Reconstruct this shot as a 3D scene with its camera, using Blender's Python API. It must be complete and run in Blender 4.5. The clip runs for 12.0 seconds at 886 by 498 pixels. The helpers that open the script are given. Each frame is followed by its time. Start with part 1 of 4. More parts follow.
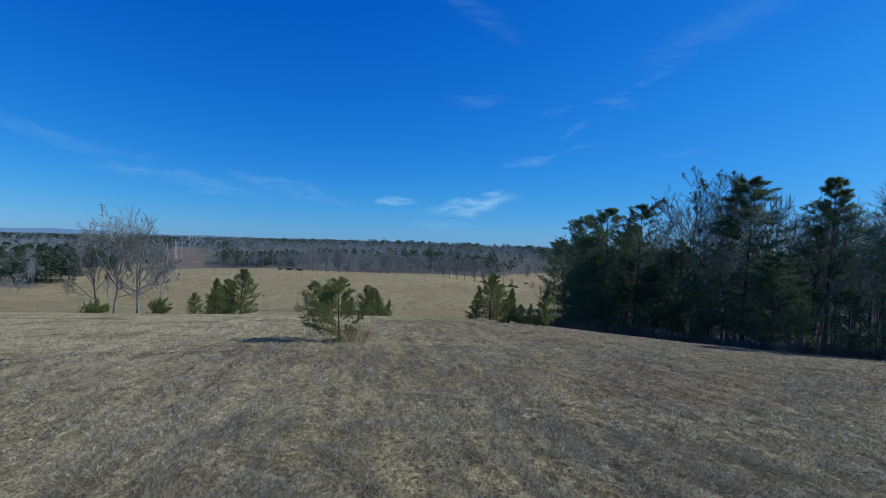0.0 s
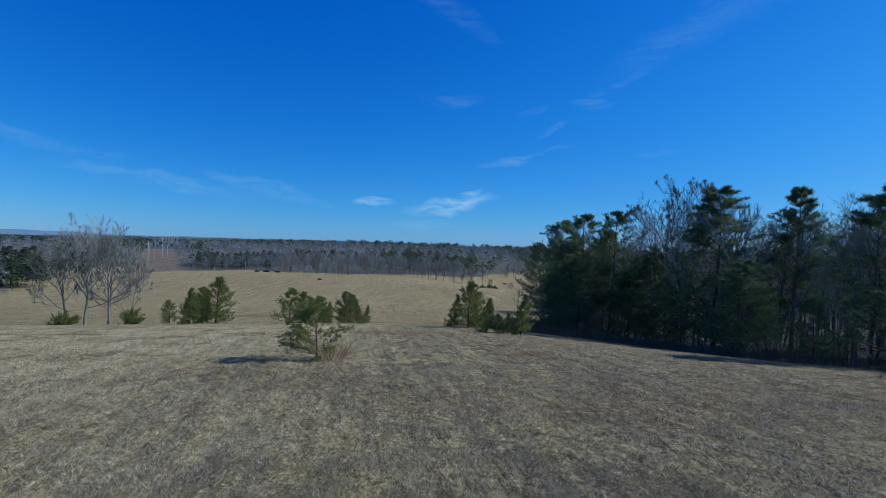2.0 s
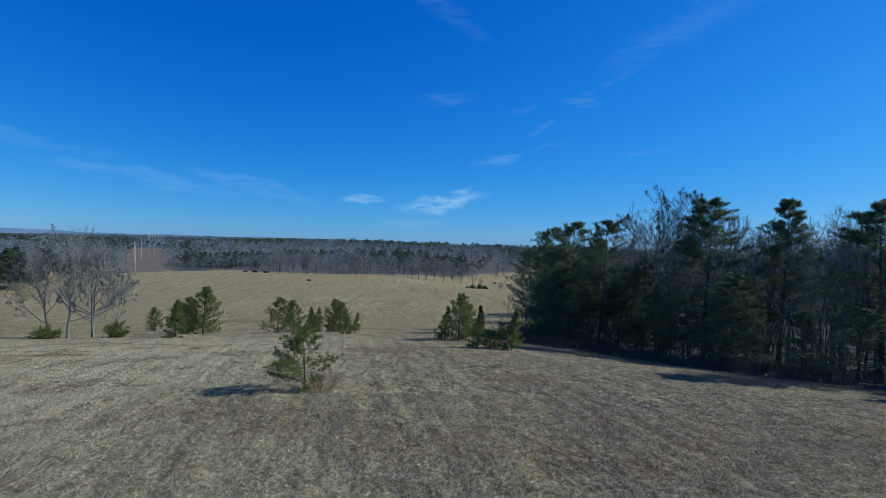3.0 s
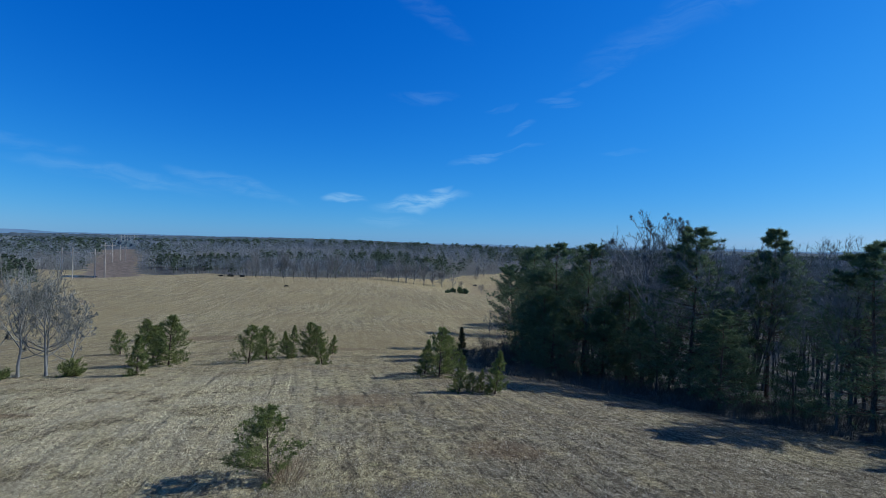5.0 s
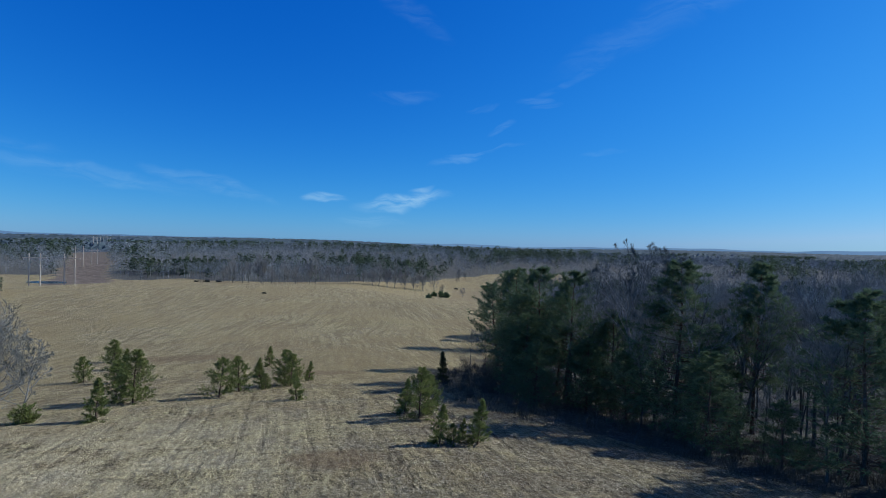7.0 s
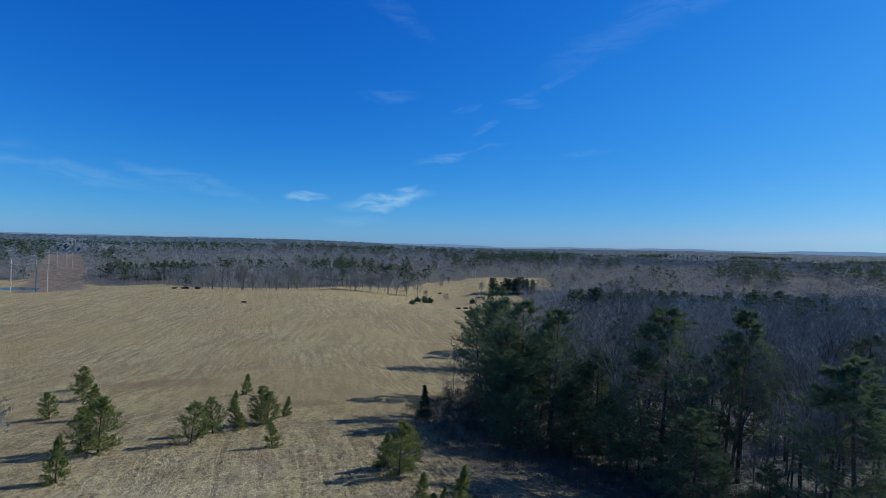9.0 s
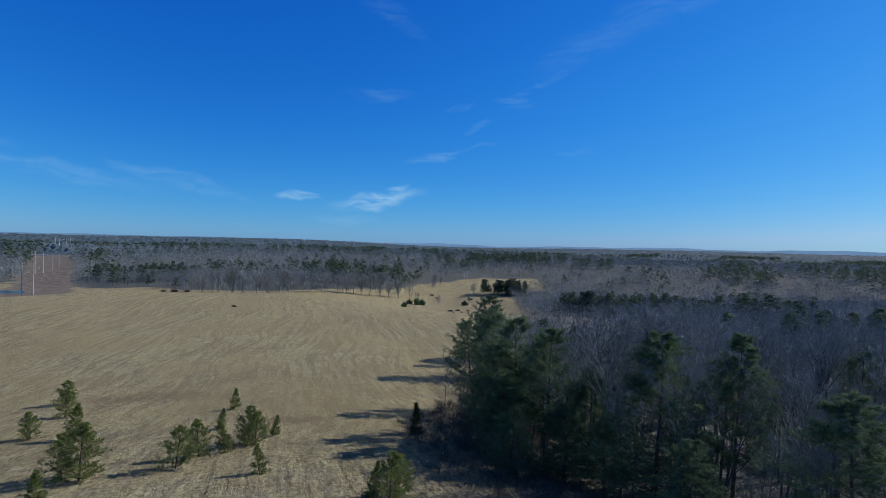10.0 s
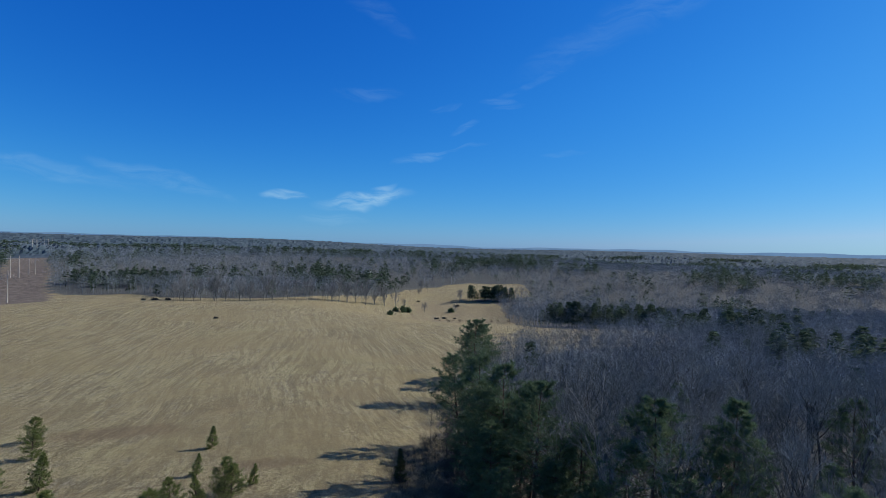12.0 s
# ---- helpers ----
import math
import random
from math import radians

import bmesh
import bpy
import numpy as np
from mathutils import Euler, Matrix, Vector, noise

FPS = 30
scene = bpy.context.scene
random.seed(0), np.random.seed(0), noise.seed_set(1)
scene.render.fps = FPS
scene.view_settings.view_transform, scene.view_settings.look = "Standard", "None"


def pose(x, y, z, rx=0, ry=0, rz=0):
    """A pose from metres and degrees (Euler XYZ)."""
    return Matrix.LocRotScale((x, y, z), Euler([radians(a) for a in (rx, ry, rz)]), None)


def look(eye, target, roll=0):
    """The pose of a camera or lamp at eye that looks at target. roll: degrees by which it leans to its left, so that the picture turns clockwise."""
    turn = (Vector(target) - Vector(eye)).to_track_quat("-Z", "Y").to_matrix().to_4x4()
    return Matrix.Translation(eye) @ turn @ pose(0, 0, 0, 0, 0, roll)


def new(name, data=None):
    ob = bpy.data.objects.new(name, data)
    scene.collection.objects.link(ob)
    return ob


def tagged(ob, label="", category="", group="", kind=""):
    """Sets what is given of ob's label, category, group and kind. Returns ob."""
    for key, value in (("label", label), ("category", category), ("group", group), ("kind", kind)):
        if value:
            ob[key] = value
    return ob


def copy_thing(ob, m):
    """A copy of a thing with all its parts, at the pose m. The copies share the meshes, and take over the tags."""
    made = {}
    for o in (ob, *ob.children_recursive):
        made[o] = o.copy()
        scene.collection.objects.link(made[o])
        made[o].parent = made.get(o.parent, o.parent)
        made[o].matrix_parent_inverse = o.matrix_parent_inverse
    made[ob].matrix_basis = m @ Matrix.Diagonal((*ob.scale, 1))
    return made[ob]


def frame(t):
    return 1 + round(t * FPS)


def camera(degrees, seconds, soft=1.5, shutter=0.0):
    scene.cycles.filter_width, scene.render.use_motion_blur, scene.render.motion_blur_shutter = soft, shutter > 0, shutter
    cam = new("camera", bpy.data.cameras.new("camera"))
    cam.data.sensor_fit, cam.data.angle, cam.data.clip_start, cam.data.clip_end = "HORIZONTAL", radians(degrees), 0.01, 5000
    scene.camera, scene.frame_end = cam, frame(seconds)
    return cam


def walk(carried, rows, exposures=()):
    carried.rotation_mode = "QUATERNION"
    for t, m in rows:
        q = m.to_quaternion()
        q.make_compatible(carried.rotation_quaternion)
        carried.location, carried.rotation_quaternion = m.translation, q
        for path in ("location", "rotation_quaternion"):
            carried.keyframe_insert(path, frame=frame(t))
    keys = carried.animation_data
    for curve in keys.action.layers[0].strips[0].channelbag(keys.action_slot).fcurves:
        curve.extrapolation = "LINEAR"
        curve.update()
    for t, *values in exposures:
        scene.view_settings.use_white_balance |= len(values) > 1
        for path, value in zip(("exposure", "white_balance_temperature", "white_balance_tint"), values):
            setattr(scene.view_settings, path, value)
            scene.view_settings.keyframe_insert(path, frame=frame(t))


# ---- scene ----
cam = camera(82.78, 12.0, soft=0.5)
PATH = [
    (0, look((0.000, 0.000, 5.000), (-0.05, 100.00, 4.97), 1.71)),
    (0.5, look((0.020, -0.020, 4.954), (1.16, 99.97, 4.91), 1.75)),
    (1, look((0.046, -0.017, 4.927), (2.26, 99.96, 4.95), 1.68)),
    (1.5, look((0.042, -0.105, 5.222), (3.28, 99.84, 5.21), 1.57)),
    (2, look((0.058, -0.188, 5.899), (4.16, 99.73, 5.93), 1.46)),
    (2.5, look((-0.002, -0.210, 6.613), (5.10, 99.66, 6.40), 1.44)),
    (3, look((0.017, 0.219, 7.311), (6.09, 100.03, 7.01), 1.42)),
    (5, look((0.095, 2.512, 10.525), (10.13, 102.01, 10.09), 1.33)),
    (5.5, look((0.148, 3.032, 11.311), (11.21, 102.42, 10.87), 1.33)),
    (6, look((0.156, 3.557, 12.124), (12.23, 102.82, 11.69), 1.32)),
    (6.5, look((0.287, 4.031, 13.022), (13.18, 103.20, 12.58), 1.27)),
    (7, look((0.359, 4.508, 13.927), (14.11, 103.56, 13.51), 1.21)),
    (9, look((0.733, 6.089, 18.466), (17.65, 104.65, 18.04), 1.25)),
    (9.5, look((0.825, 6.558, 19.650), (18.50, 104.98, 19.25), 1.34)),
    (10, look((0.949, 7.124, 20.777), (19.41, 105.40, 20.22), 1.22)),
    (10.5, look((1.120, 7.665, 21.896), (20.16, 105.83, 21.37), 1.22)),
    (11, look((1.195, 8.236, 23.096), (21.02, 106.25, 22.64), 1.29)),
    (11.5, look((1.227, 8.495, 24.730), (21.67, 106.38, 24.25), 1.39)),
    (12, look((1.355, 9.433, 26.413), (22.41, 107.19, 25.94), 1.46)),
]
walk(cam, PATH, [(0, 0, 6050, 7), (3, 0, 6000, 7), (5.5, 0, 5950, 7), (7, 0, 6120, 8), (9, 0, 6280, 9), (12, 0, 6440, 9)])

# ---- light ----
SUN_EL, SUN_AZ = 34.0, 79.0  # azimuth clockwise from +y
sun = new("sun", bpy.data.lights.new("sun", "SUN"))
sun.data.energy, sun.data.angle, sun.data.color = 4.6, radians(0.53), (1.0, 0.95, 0.87)
sd = Vector((math.sin(radians(SUN_AZ)) * math.cos(radians(SUN_EL)), math.cos(radians(SUN_AZ)) * math.cos(radians(SUN_EL)), math.sin(radians(SUN_EL))))
sun.matrix_world = look(sd * 300, (0, 0, 0))


class Tree:
    """Short-hand for building a node tree."""

    def __init__(self, tree):
        self.t = tree
        tree.nodes.clear()

    def n(self, kind, props=None, **ins):
        nd = self.t.nodes.new(kind)
        for k, v in (props or {}).items():
            setattr(nd, k, v)
        for k, v in ins.items():
            key = int(k[1:]) if k[0] == "_" and k[1:].isdigit() else k.replace("_", " ")
            self.put(nd.inputs[key], v)
        return nd

    def put(self, sock, v):
        if isinstance(v, bpy.types.NodeSocket):
            self.t.links.new(v, sock)
        elif isinstance(v, bpy.types.Node):
            self.t.links.new(v.outputs[0], sock)
        elif isinstance(v, tuple) and len(v) == 3 and sock.type == "RGBA":
            sock.default_value = (*v, 1)
        else:
            sock.default_value = v

    def math(self, op, a, b=0.0, c=0.0):
        return self.n("ShaderNodeMath", {"operation": op}, _0=a, _1=b, _2=c).outputs[0]

    def vmath(self, op, a, b=(0, 0, 0)):
        return self.n("ShaderNodeVectorMath", {"operation": op}, _0=a, _1=b).outputs[0]

    def noise(self, vec, scale, detail=3.0, rough=0.55, dist=0.0):
        return self.n("ShaderNodeTexNoise", Vector=vec, Scale=scale, Detail=detail, Roughness=rough, Distortion=dist).outputs[0]

    def ramp(self, fac, stops):
        nd = self.n("ShaderNodeValToRGB", Fac=fac)
        e = nd.color_ramp.elements
        while len(e) < len(stops):
            e.new(0.5)
        for el, (p, c) in zip(e, stops):
            el.position, el.color = p, ((c, c, c, 1) if isinstance(c, (int, float)) else (*c, 1))
        return nd.outputs[0]

    def mix(self, fac, a, b, how="MIX"):
        nd = self.n("ShaderNodeMix", {"data_type": "RGBA", "blend_type": how})
        self.put(nd.inputs[0], fac), self.put(nd.inputs[6], a), self.put(nd.inputs[7], b)
        return nd.outputs[2]

    def step(self, v, lo, hi):
        return self.n("ShaderNodeMapRange", {"interpolation_type": "SMOOTHSTEP"}, Value=v, From_Min=lo, From_Max=hi).outputs[0]


# Sky: clear winter blue with a few thin wisps of cirrus.
world = bpy.data.worlds.new("sky")
scene.world = world
world.use_nodes = True
W = Tree(world.node_tree)
sky = W.n("ShaderNodeTexSky", {"sky_type": "NISHITA", "sun_disc": False, "sun_elevation": radians(SUN_EL), "sun_rotation": radians(SUN_AZ),
                               "altitude": 250.0, "air_density": 1.0, "dust_density": 0.25, "ozone_density": 3.0})
SKY_STRENGTH = 0.1
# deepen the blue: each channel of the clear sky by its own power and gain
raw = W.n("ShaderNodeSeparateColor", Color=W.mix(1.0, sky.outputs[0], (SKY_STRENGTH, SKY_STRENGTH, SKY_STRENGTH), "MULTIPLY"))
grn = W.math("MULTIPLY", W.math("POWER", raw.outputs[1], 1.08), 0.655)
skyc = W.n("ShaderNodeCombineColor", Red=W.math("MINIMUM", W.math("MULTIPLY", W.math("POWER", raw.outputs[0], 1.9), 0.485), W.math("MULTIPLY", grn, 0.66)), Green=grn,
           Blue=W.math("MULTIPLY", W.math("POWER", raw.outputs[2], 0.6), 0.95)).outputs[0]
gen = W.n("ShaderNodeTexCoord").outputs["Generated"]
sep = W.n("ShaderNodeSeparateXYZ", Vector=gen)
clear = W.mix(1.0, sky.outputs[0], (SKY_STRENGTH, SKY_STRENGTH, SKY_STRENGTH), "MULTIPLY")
# Ungraded sky overhead, above the view, keeps the fill light less blue.
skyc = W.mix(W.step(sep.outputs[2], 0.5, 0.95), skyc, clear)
# a little deeper low down on the sun's side
low_blue = W.math("MULTIPLY", W.step(sep.outputs[0], -0.1, 0.6), W.step(sep.outputs[2], 0.32, 0.02))
skyc = W.mix(W.math("MULTIPLY", low_blue, 0.8), skyc, W.mix(1.0, skyc, (0.68, 0.78, 0.90), "MULTIPLY"))
az = W.math("ARCTAN2", sep.outputs[0], sep.outputs[1])
el = W.math("ARCSINE", sep.outputs[2])
uv = W.n("ShaderNodeCombineXYZ", X=az, Y=el).outputs[0]
warp = W.n("ShaderNodeTexNoise", Vector=uv, Scale=9.0, Detail=3.0).outputs["Color"]
uvw = W.vmath("ADD", uv, W.vmath("MULTIPLY", W.vmath("SUBTRACT", warp, (0.5, 0.5, 0.5)), (0.05, 0.05, 0.0)))
cover = None
# azimuth, elevation, half length, half height (degrees), tilt, density
for ca, ce, ln, ht, tl, dn in ((-5.4, 5.0, 2.6, 0.5, -4, 0.62), (2.9, 5.0, 6.0, 0.9, 8, 0.8), (1.0, 4.4, 3.4, 0.7, 0, 0.6), (4.4, 5.6, 2.6, 0.7, 22, 0.6), (-16.8, 6.0, 7.5, 0.9, -13, 0.20),
                               (-27, 6.2, 10.0, 1.1, -6, 0.17), (-37, 8.8, 9, 0.8, -6, 0.11), (9.0, 9.8, 3.6, 0.55, 9, 0.22), (12.5, 10.9, 5.5, 0.3, 9, 0.16), (18, 15.8, 2.6, 0.5, -4, 0.2), (19.2, 15.2, 2.2, 0.4, 8, 0.16), (12.0, 15.6, 1.8, 0.4, 4, 0.12),
                               (14.2, 13.4, 1.8, 0.5, 22, 0.13), (3.2, 16.6, 4.6, 0.9, 6, 0.09), (30, 22.5, 12, 2.0, 20, 0.07), (36, 25, 9, 2.4, 14, 0.10), (24, 19, 9, 0.6, 26, 0.07), (3.0, 25.0, 7, 1.4, -24, 0.07),
                               (-36, 25.5, 4, 1.3, 0, 0.09), (25.5, 10.6, 3, 0.4, 12, 0.10), (0, 2.8, 4, 0.7, 2, 0.2)):
    mp = W.n("ShaderNodeMapping", {"vector_type": "TEXTURE"}, Vector=uvw, Location=(radians(ca), radians(ce), 0), Rotation=(0, 0, radians(tl)),
             Scale=(radians(ln), radians(ht), 1))
    sp = W.n("ShaderNodeSeparateXYZ", Vector=mp.outputs[0])
    r2 = W.math("ADD", W.math("MULTIPLY", sp.outputs[0], sp.outputs[0]), W.math("MULTIPLY", sp.outputs[1], sp.outputs[1]))
    d = W.math("MULTIPLY", W.step(r2, 1.1, 0.0), dn)
    cover = d if cover is None else W.math("MAXIMUM", cover, d)
streak = W.noise(W.n("ShaderNodeMapping", Vector=uvw, Rotation=(0, 0, radians(-10)), Scale=(9, 46, 1)).outputs[0], 1.0, 6.0, 0.6, 0.9)
cloud = W.math("MULTIPLY", cover, W.step(streak, 0.30, 0.72))
CLOUD = (0.36, 0.60, 0.82)
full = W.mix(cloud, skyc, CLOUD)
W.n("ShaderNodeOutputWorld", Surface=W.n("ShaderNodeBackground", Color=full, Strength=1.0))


# ---- materials ----
def material(name):
    m = bpy.data.materials.new(name)
    m.use_nodes = True
    return m, Tree(m.node_tree)


def finish(t, color, rough=0.9, bump=None, strength=0.4, dist=0.05, spec=0.15, trans=0.0):
    b = t.n("ShaderNodeBsdfPrincipled", Base_Color=color, Roughness=rough)
    b.inputs["Specular IOR Level"].default_value = spec
    if bump is not None:
        t.put(b.inputs["Normal"], t.n("ShaderNodeBump", Height=bump, Strength=strength, Distance=dist).outputs[0])
    out = b.outputs[0]
    if trans:
        out = t.n("ShaderNodeMixShader", _0=trans, _1=out, _2=t.n("ShaderNodeBsdfTranslucent", Color=color).outputs[0]).outputs[0]
    t.n("ShaderNodeOutputMaterial", Surface=out)


def ground_material():
    m, t = material("dry_meadow")
    pos = t.n("ShaderNodeNewGeometry").outputs["Position"]
    turned = t.n("ShaderNodeMapping", Vector=pos, Rotation=(0, 0, radians(-9))).outputs[0]
    rows = t.noise(t.n("ShaderNodeMapping", Vector=turned, Scale=(0.9, 0.06, 1)).outputs[0], 1.0, 4.0, 0.6, 0.4)
    bent = t.vmath("ADD", pos, t.vmath("MULTIPLY", t.n("ShaderNodeTexNoise", Vector=pos, Scale=0.011, Detail=1.0).outputs["Color"], (60, 60, 0)))
    lines = t.noise(t.n("ShaderNodeMapping", Vector=bent, Rotation=(0, 0, radians(35)), Scale=(0.42, 0.018, 1)).outputs[0], 1.0, 3.0, 0.6, 0.2)
    big = t.noise(pos, 0.03, 5.0, 0.62)
    mid = t.noise(pos, 0.22, 6.0, 0.68)
    fine = t.noise(pos, 2.6, 6.0, 0.75)
    tufts = t.n("ShaderNodeTexVoronoi", {"feature": "SMOOTH_F1"}, Vector=t.vmath("ADD", pos, t.vmath("MULTIPLY", t.n("ShaderNodeTexNoise", Vector=pos, Scale=3.0).outputs["Color"], (0.35, 0.35, 0))), Scale=1.7).outputs["Distance"]
    hay = t.noise(t.n("ShaderNodeMapping", Vector=turned, Scale=(6, 3.5, 5)).outputs[0], 1.0, 6.0, 0.8, 0.6)
    straw = t.ramp(hay, [(0.28, (0.125, 0.105, 0.055)), (0.44, (0.285, 0.245, 0.135)), (0.58, (0.41, 0.36, 0.21)), (0.75, (0.58, 0.53, 0.36))])
    weeds = t.ramp(fine, [(0.34, (0.055, 0.050, 0.038)), (0.5, (0.17, 0.155, 0.12)), (0.66, (0.38, 0.355, 0.285))])
    c = t.mix(t.math("MULTIPLY", t.step(t.math("ADD", t.math("MULTIPLY", mid, 0.65), t.math("MULTIPLY", rows, 0.35)), 0.47, 0.62), 0.85), straw, weeds)
    # weedier and greyer on the woods' side of the near meadow
    sxx = t.n("ShaderNodeSeparateXYZ", Vector=pos).outputs[0]
    upper = t.step(t.n("ShaderNodeSeparateXYZ", Vector=pos).outputs[1], 72.0, 34.0)
    c = t.mix(t.math("MULTIPLY", t.step(t.math("ADD", t.math("MULTIPLY", sxx, 0.02), t.math("MULTIPLY", t.noise(pos, 0.35, 5.0, 0.7), 1.6)), 0.70, 1.10), t.math("MULTIPLY", upper, 0.8)), c, weeds)
    c = t.mix(t.math("MULTIPLY", t.step(tufts, 0.42, 0.66), 0.55), c, (0.085, 0.068, 0.045))
    c = t.mix(t.math("MULTIPLY", t.step(rows, 0.56, 0.70), 0.45), c, (0.10, 0.078, 0.052))
    c = t.mix(t.math("MULTIPLY", t.step(lines, 0.50, 0.66), 0.30), c, (0.14, 0.108, 0.062))
    c = t.mix(t.math("MULTIPLY", t.step(big, 0.54, 0.68), 0.45), c, (0.205, 0.155, 0.09))
    c = t.mix(t.math("MULTIPLY", t.step(big, 0.46, 0.34), 0.35), c, (0.34, 0.31, 0.15))
    sx = t.n("ShaderNodeSeparateXYZ", Vector=pos).outputs[1]
    rut = t.n("ShaderNodeTexWave", {"wave_type": "BANDS", "bands_direction": "X", "wave_profile": "SIN"}, Vector=turned, Scale=0.17, Distortion=4.0, Detail=3.0, Detail_Scale=0.35).outputs["Fac"]
    rut = t.math("MULTIPLY", t.step(rut, 0.70, 0.98), t.step(t.noise(pos, 0.9, 3.0, 0.7), 0.40, 0.60))
    rut = t.math("MULTIPLY", rut, t.step(sx, 90.0, 55.0))
    c = t.mix(t.math("MULTIPLY", rut, 0.45), c, (0.07, 0.056, 0.04))
    mown = t.noise(t.n("ShaderNodeMapping", Vector=t.vmath("ADD", pos, t.vmath("MULTIPLY", t.n("ShaderNodeTexNoise", Vector=pos, Scale=0.012, Detail=2.0).outputs["Color"], (30, 30, 0))), Rotation=(0, 0, radians(-20)), Scale=(0.62, 0.022, 1)).outputs[0], 1.0, 3.0, 0.65, 0.0)
    mown = t.math("MULTIPLY", t.step(mown, 0.47, 0.57), t.step(sx, 40.0, 80.0))
    c = t.mix(t.math("MULTIPLY", mown, 0.62), c, (0.115, 0.09, 0.05))
    stain = t.noise(t.n("ShaderNodeMapping", Vector=pos, Rotation=(0, 0, radians(15)), Scale=(0.035, 0.05, 1)).outputs[0], 1.0, 6.0, 0.68, 0.5)
    c = t.mix(t.math("MULTIPLY", t.step(stain, 0.53, 0.66), 0.42), c, (0.165, 0.115, 0.062))
    c = t.mix(t.math("MULTIPLY", t.step(stain, 0.46, 0.33), 0.30), c, (0.42, 0.38, 0.19))
    green = t.math("MULTIPLY", t.step(t.noise(pos, 0.6, 5.0, 0.75), 0.60, 0.70), 0.45)
    c = t.mix(green, c, (0.16, 0.17, 0.06))
    clump = t.noise(pos, 5.5, 5.0, 0.7, 0.4)
    # Low spots of the clumps darkened: tussock self-shadowing put into the colour.
    c = t.mix(t.math("MULTIPLY", t.step(clump, 0.50, 0.38), 0.75), c, (0.075, 0.06, 0.038))
    c = t.mix(t.math("MULTIPLY", t.step(clump, 0.56, 0.72), 0.5), c, (0.60, 0.55, 0.40))
    # matted stalks: light fibres, with the shade in the gaps painted dark
    mat1 = t.noise(t.n("ShaderNodeMapping", Vector=t.vmath("ADD", pos, t.vmath("MULTIPLY", t.n("ShaderNodeTexNoise", Vector=pos, Scale=1.3, Detail=2.0).outputs["Color"], (0.8, 0.8, 0))), Rotation=(0, 0, radians(25)), Scale=(24, 7, 20)).outputs[0], 1.0, 3.0, 0.7, 0.8)
    mat2 = t.noise(t.n("ShaderNodeMapping", Vector=t.vmath("ADD", pos, t.vmath("MULTIPLY", t.n("ShaderNodeTexNoise", Vector=pos, Scale=0.9, Detail=2.0).outputs["Color"], (1.1, 1.1, 0))), Rotation=(0, 0, radians(-50)), Scale=(21, 6, 20)).outputs[0], 1.0, 3.0, 0.7, 0.8)
    fibre = t.math("MAXIMUM", mat1, mat2)
    c = t.mix(t.math("MULTIPLY", t.step(fibre, 0.56, 0.45), 0.75), c, (0.05, 0.045, 0.032))
    c = t.mix(t.math("MULTIPLY", t.step(fibre, 0.60, 0.72), 0.7), c, (0.60, 0.58, 0.47))
    # small hollows between the tussocks, in loose rows, their shade painted near-black
    hole_shade = t.noise(t.n("ShaderNodeMapping", Vector=turned, Scale=(2.8, 0.9, 2)).outputs[0], 1.0, 4.0, 0.75, 0.3)
    c = t.mix(t.math("MULTIPLY", t.math("MULTIPLY", t.step(hole_shade, 0.49, 0.40), t.step(rows, 0.34, 0.52)), 0.6), c, (0.03, 0.026, 0.02))
    c = t.mix(t.math("MULTIPLY", t.math("MULTIPLY", t.step(sxx, 4.0, -18.0), t.step(mid, 0.38, 0.55)), t.math("MULTIPLY", upper, 0.34)), c, (0.56, 0.50, 0.33))
    # browner and darker in the lower meadow, in uneven patches
    c = t.mix(t.math("MULTIPLY", t.step(sx, 45.0, 95.0), t.math("ADD", 0.30, t.math("MULTIPLY", t.step(t.noise(pos, 0.018, 6.0, 0.7, 0.3), 0.42, 0.62), 0.42))), c, (0.185, 0.150, 0.082))
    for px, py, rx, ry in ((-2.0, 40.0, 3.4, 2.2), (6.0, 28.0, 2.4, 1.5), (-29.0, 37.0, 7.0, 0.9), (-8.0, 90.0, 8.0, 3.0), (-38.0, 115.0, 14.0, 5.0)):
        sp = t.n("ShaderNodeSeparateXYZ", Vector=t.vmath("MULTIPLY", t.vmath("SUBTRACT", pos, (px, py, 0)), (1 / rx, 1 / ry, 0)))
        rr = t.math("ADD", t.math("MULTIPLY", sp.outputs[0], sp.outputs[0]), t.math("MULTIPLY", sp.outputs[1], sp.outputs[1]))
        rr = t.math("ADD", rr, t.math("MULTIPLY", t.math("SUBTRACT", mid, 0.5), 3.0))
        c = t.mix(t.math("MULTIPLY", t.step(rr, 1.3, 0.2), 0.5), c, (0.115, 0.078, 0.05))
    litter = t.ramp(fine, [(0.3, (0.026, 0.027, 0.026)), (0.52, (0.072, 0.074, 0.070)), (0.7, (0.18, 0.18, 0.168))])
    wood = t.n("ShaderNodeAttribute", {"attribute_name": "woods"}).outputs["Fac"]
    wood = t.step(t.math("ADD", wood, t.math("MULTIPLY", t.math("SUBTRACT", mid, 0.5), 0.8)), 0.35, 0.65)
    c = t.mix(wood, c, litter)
    rough = t.n("ShaderNodeAttribute", {"attribute_name": "rough"}).outputs["Fac"]
    rough = t.step(t.math("ADD", rough, t.math("MULTIPLY", t.math("SUBTRACT", t.noise(pos, 0.07, 5.0, 0.7), 0.5), 2.6)), 0.35, 0.75)
    c = t.mix(t.math("MULTIPLY", rough, 0.42), c, t.ramp(fine, [(0.3, (0.075, 0.06, 0.04)), (0.55, (0.175, 0.14, 0.095)), (0.75, (0.29, 0.24, 0.165))]))
    clay = t.n("ShaderNodeAttribute", {"attribute_name": "clay"}).outputs["Fac"]
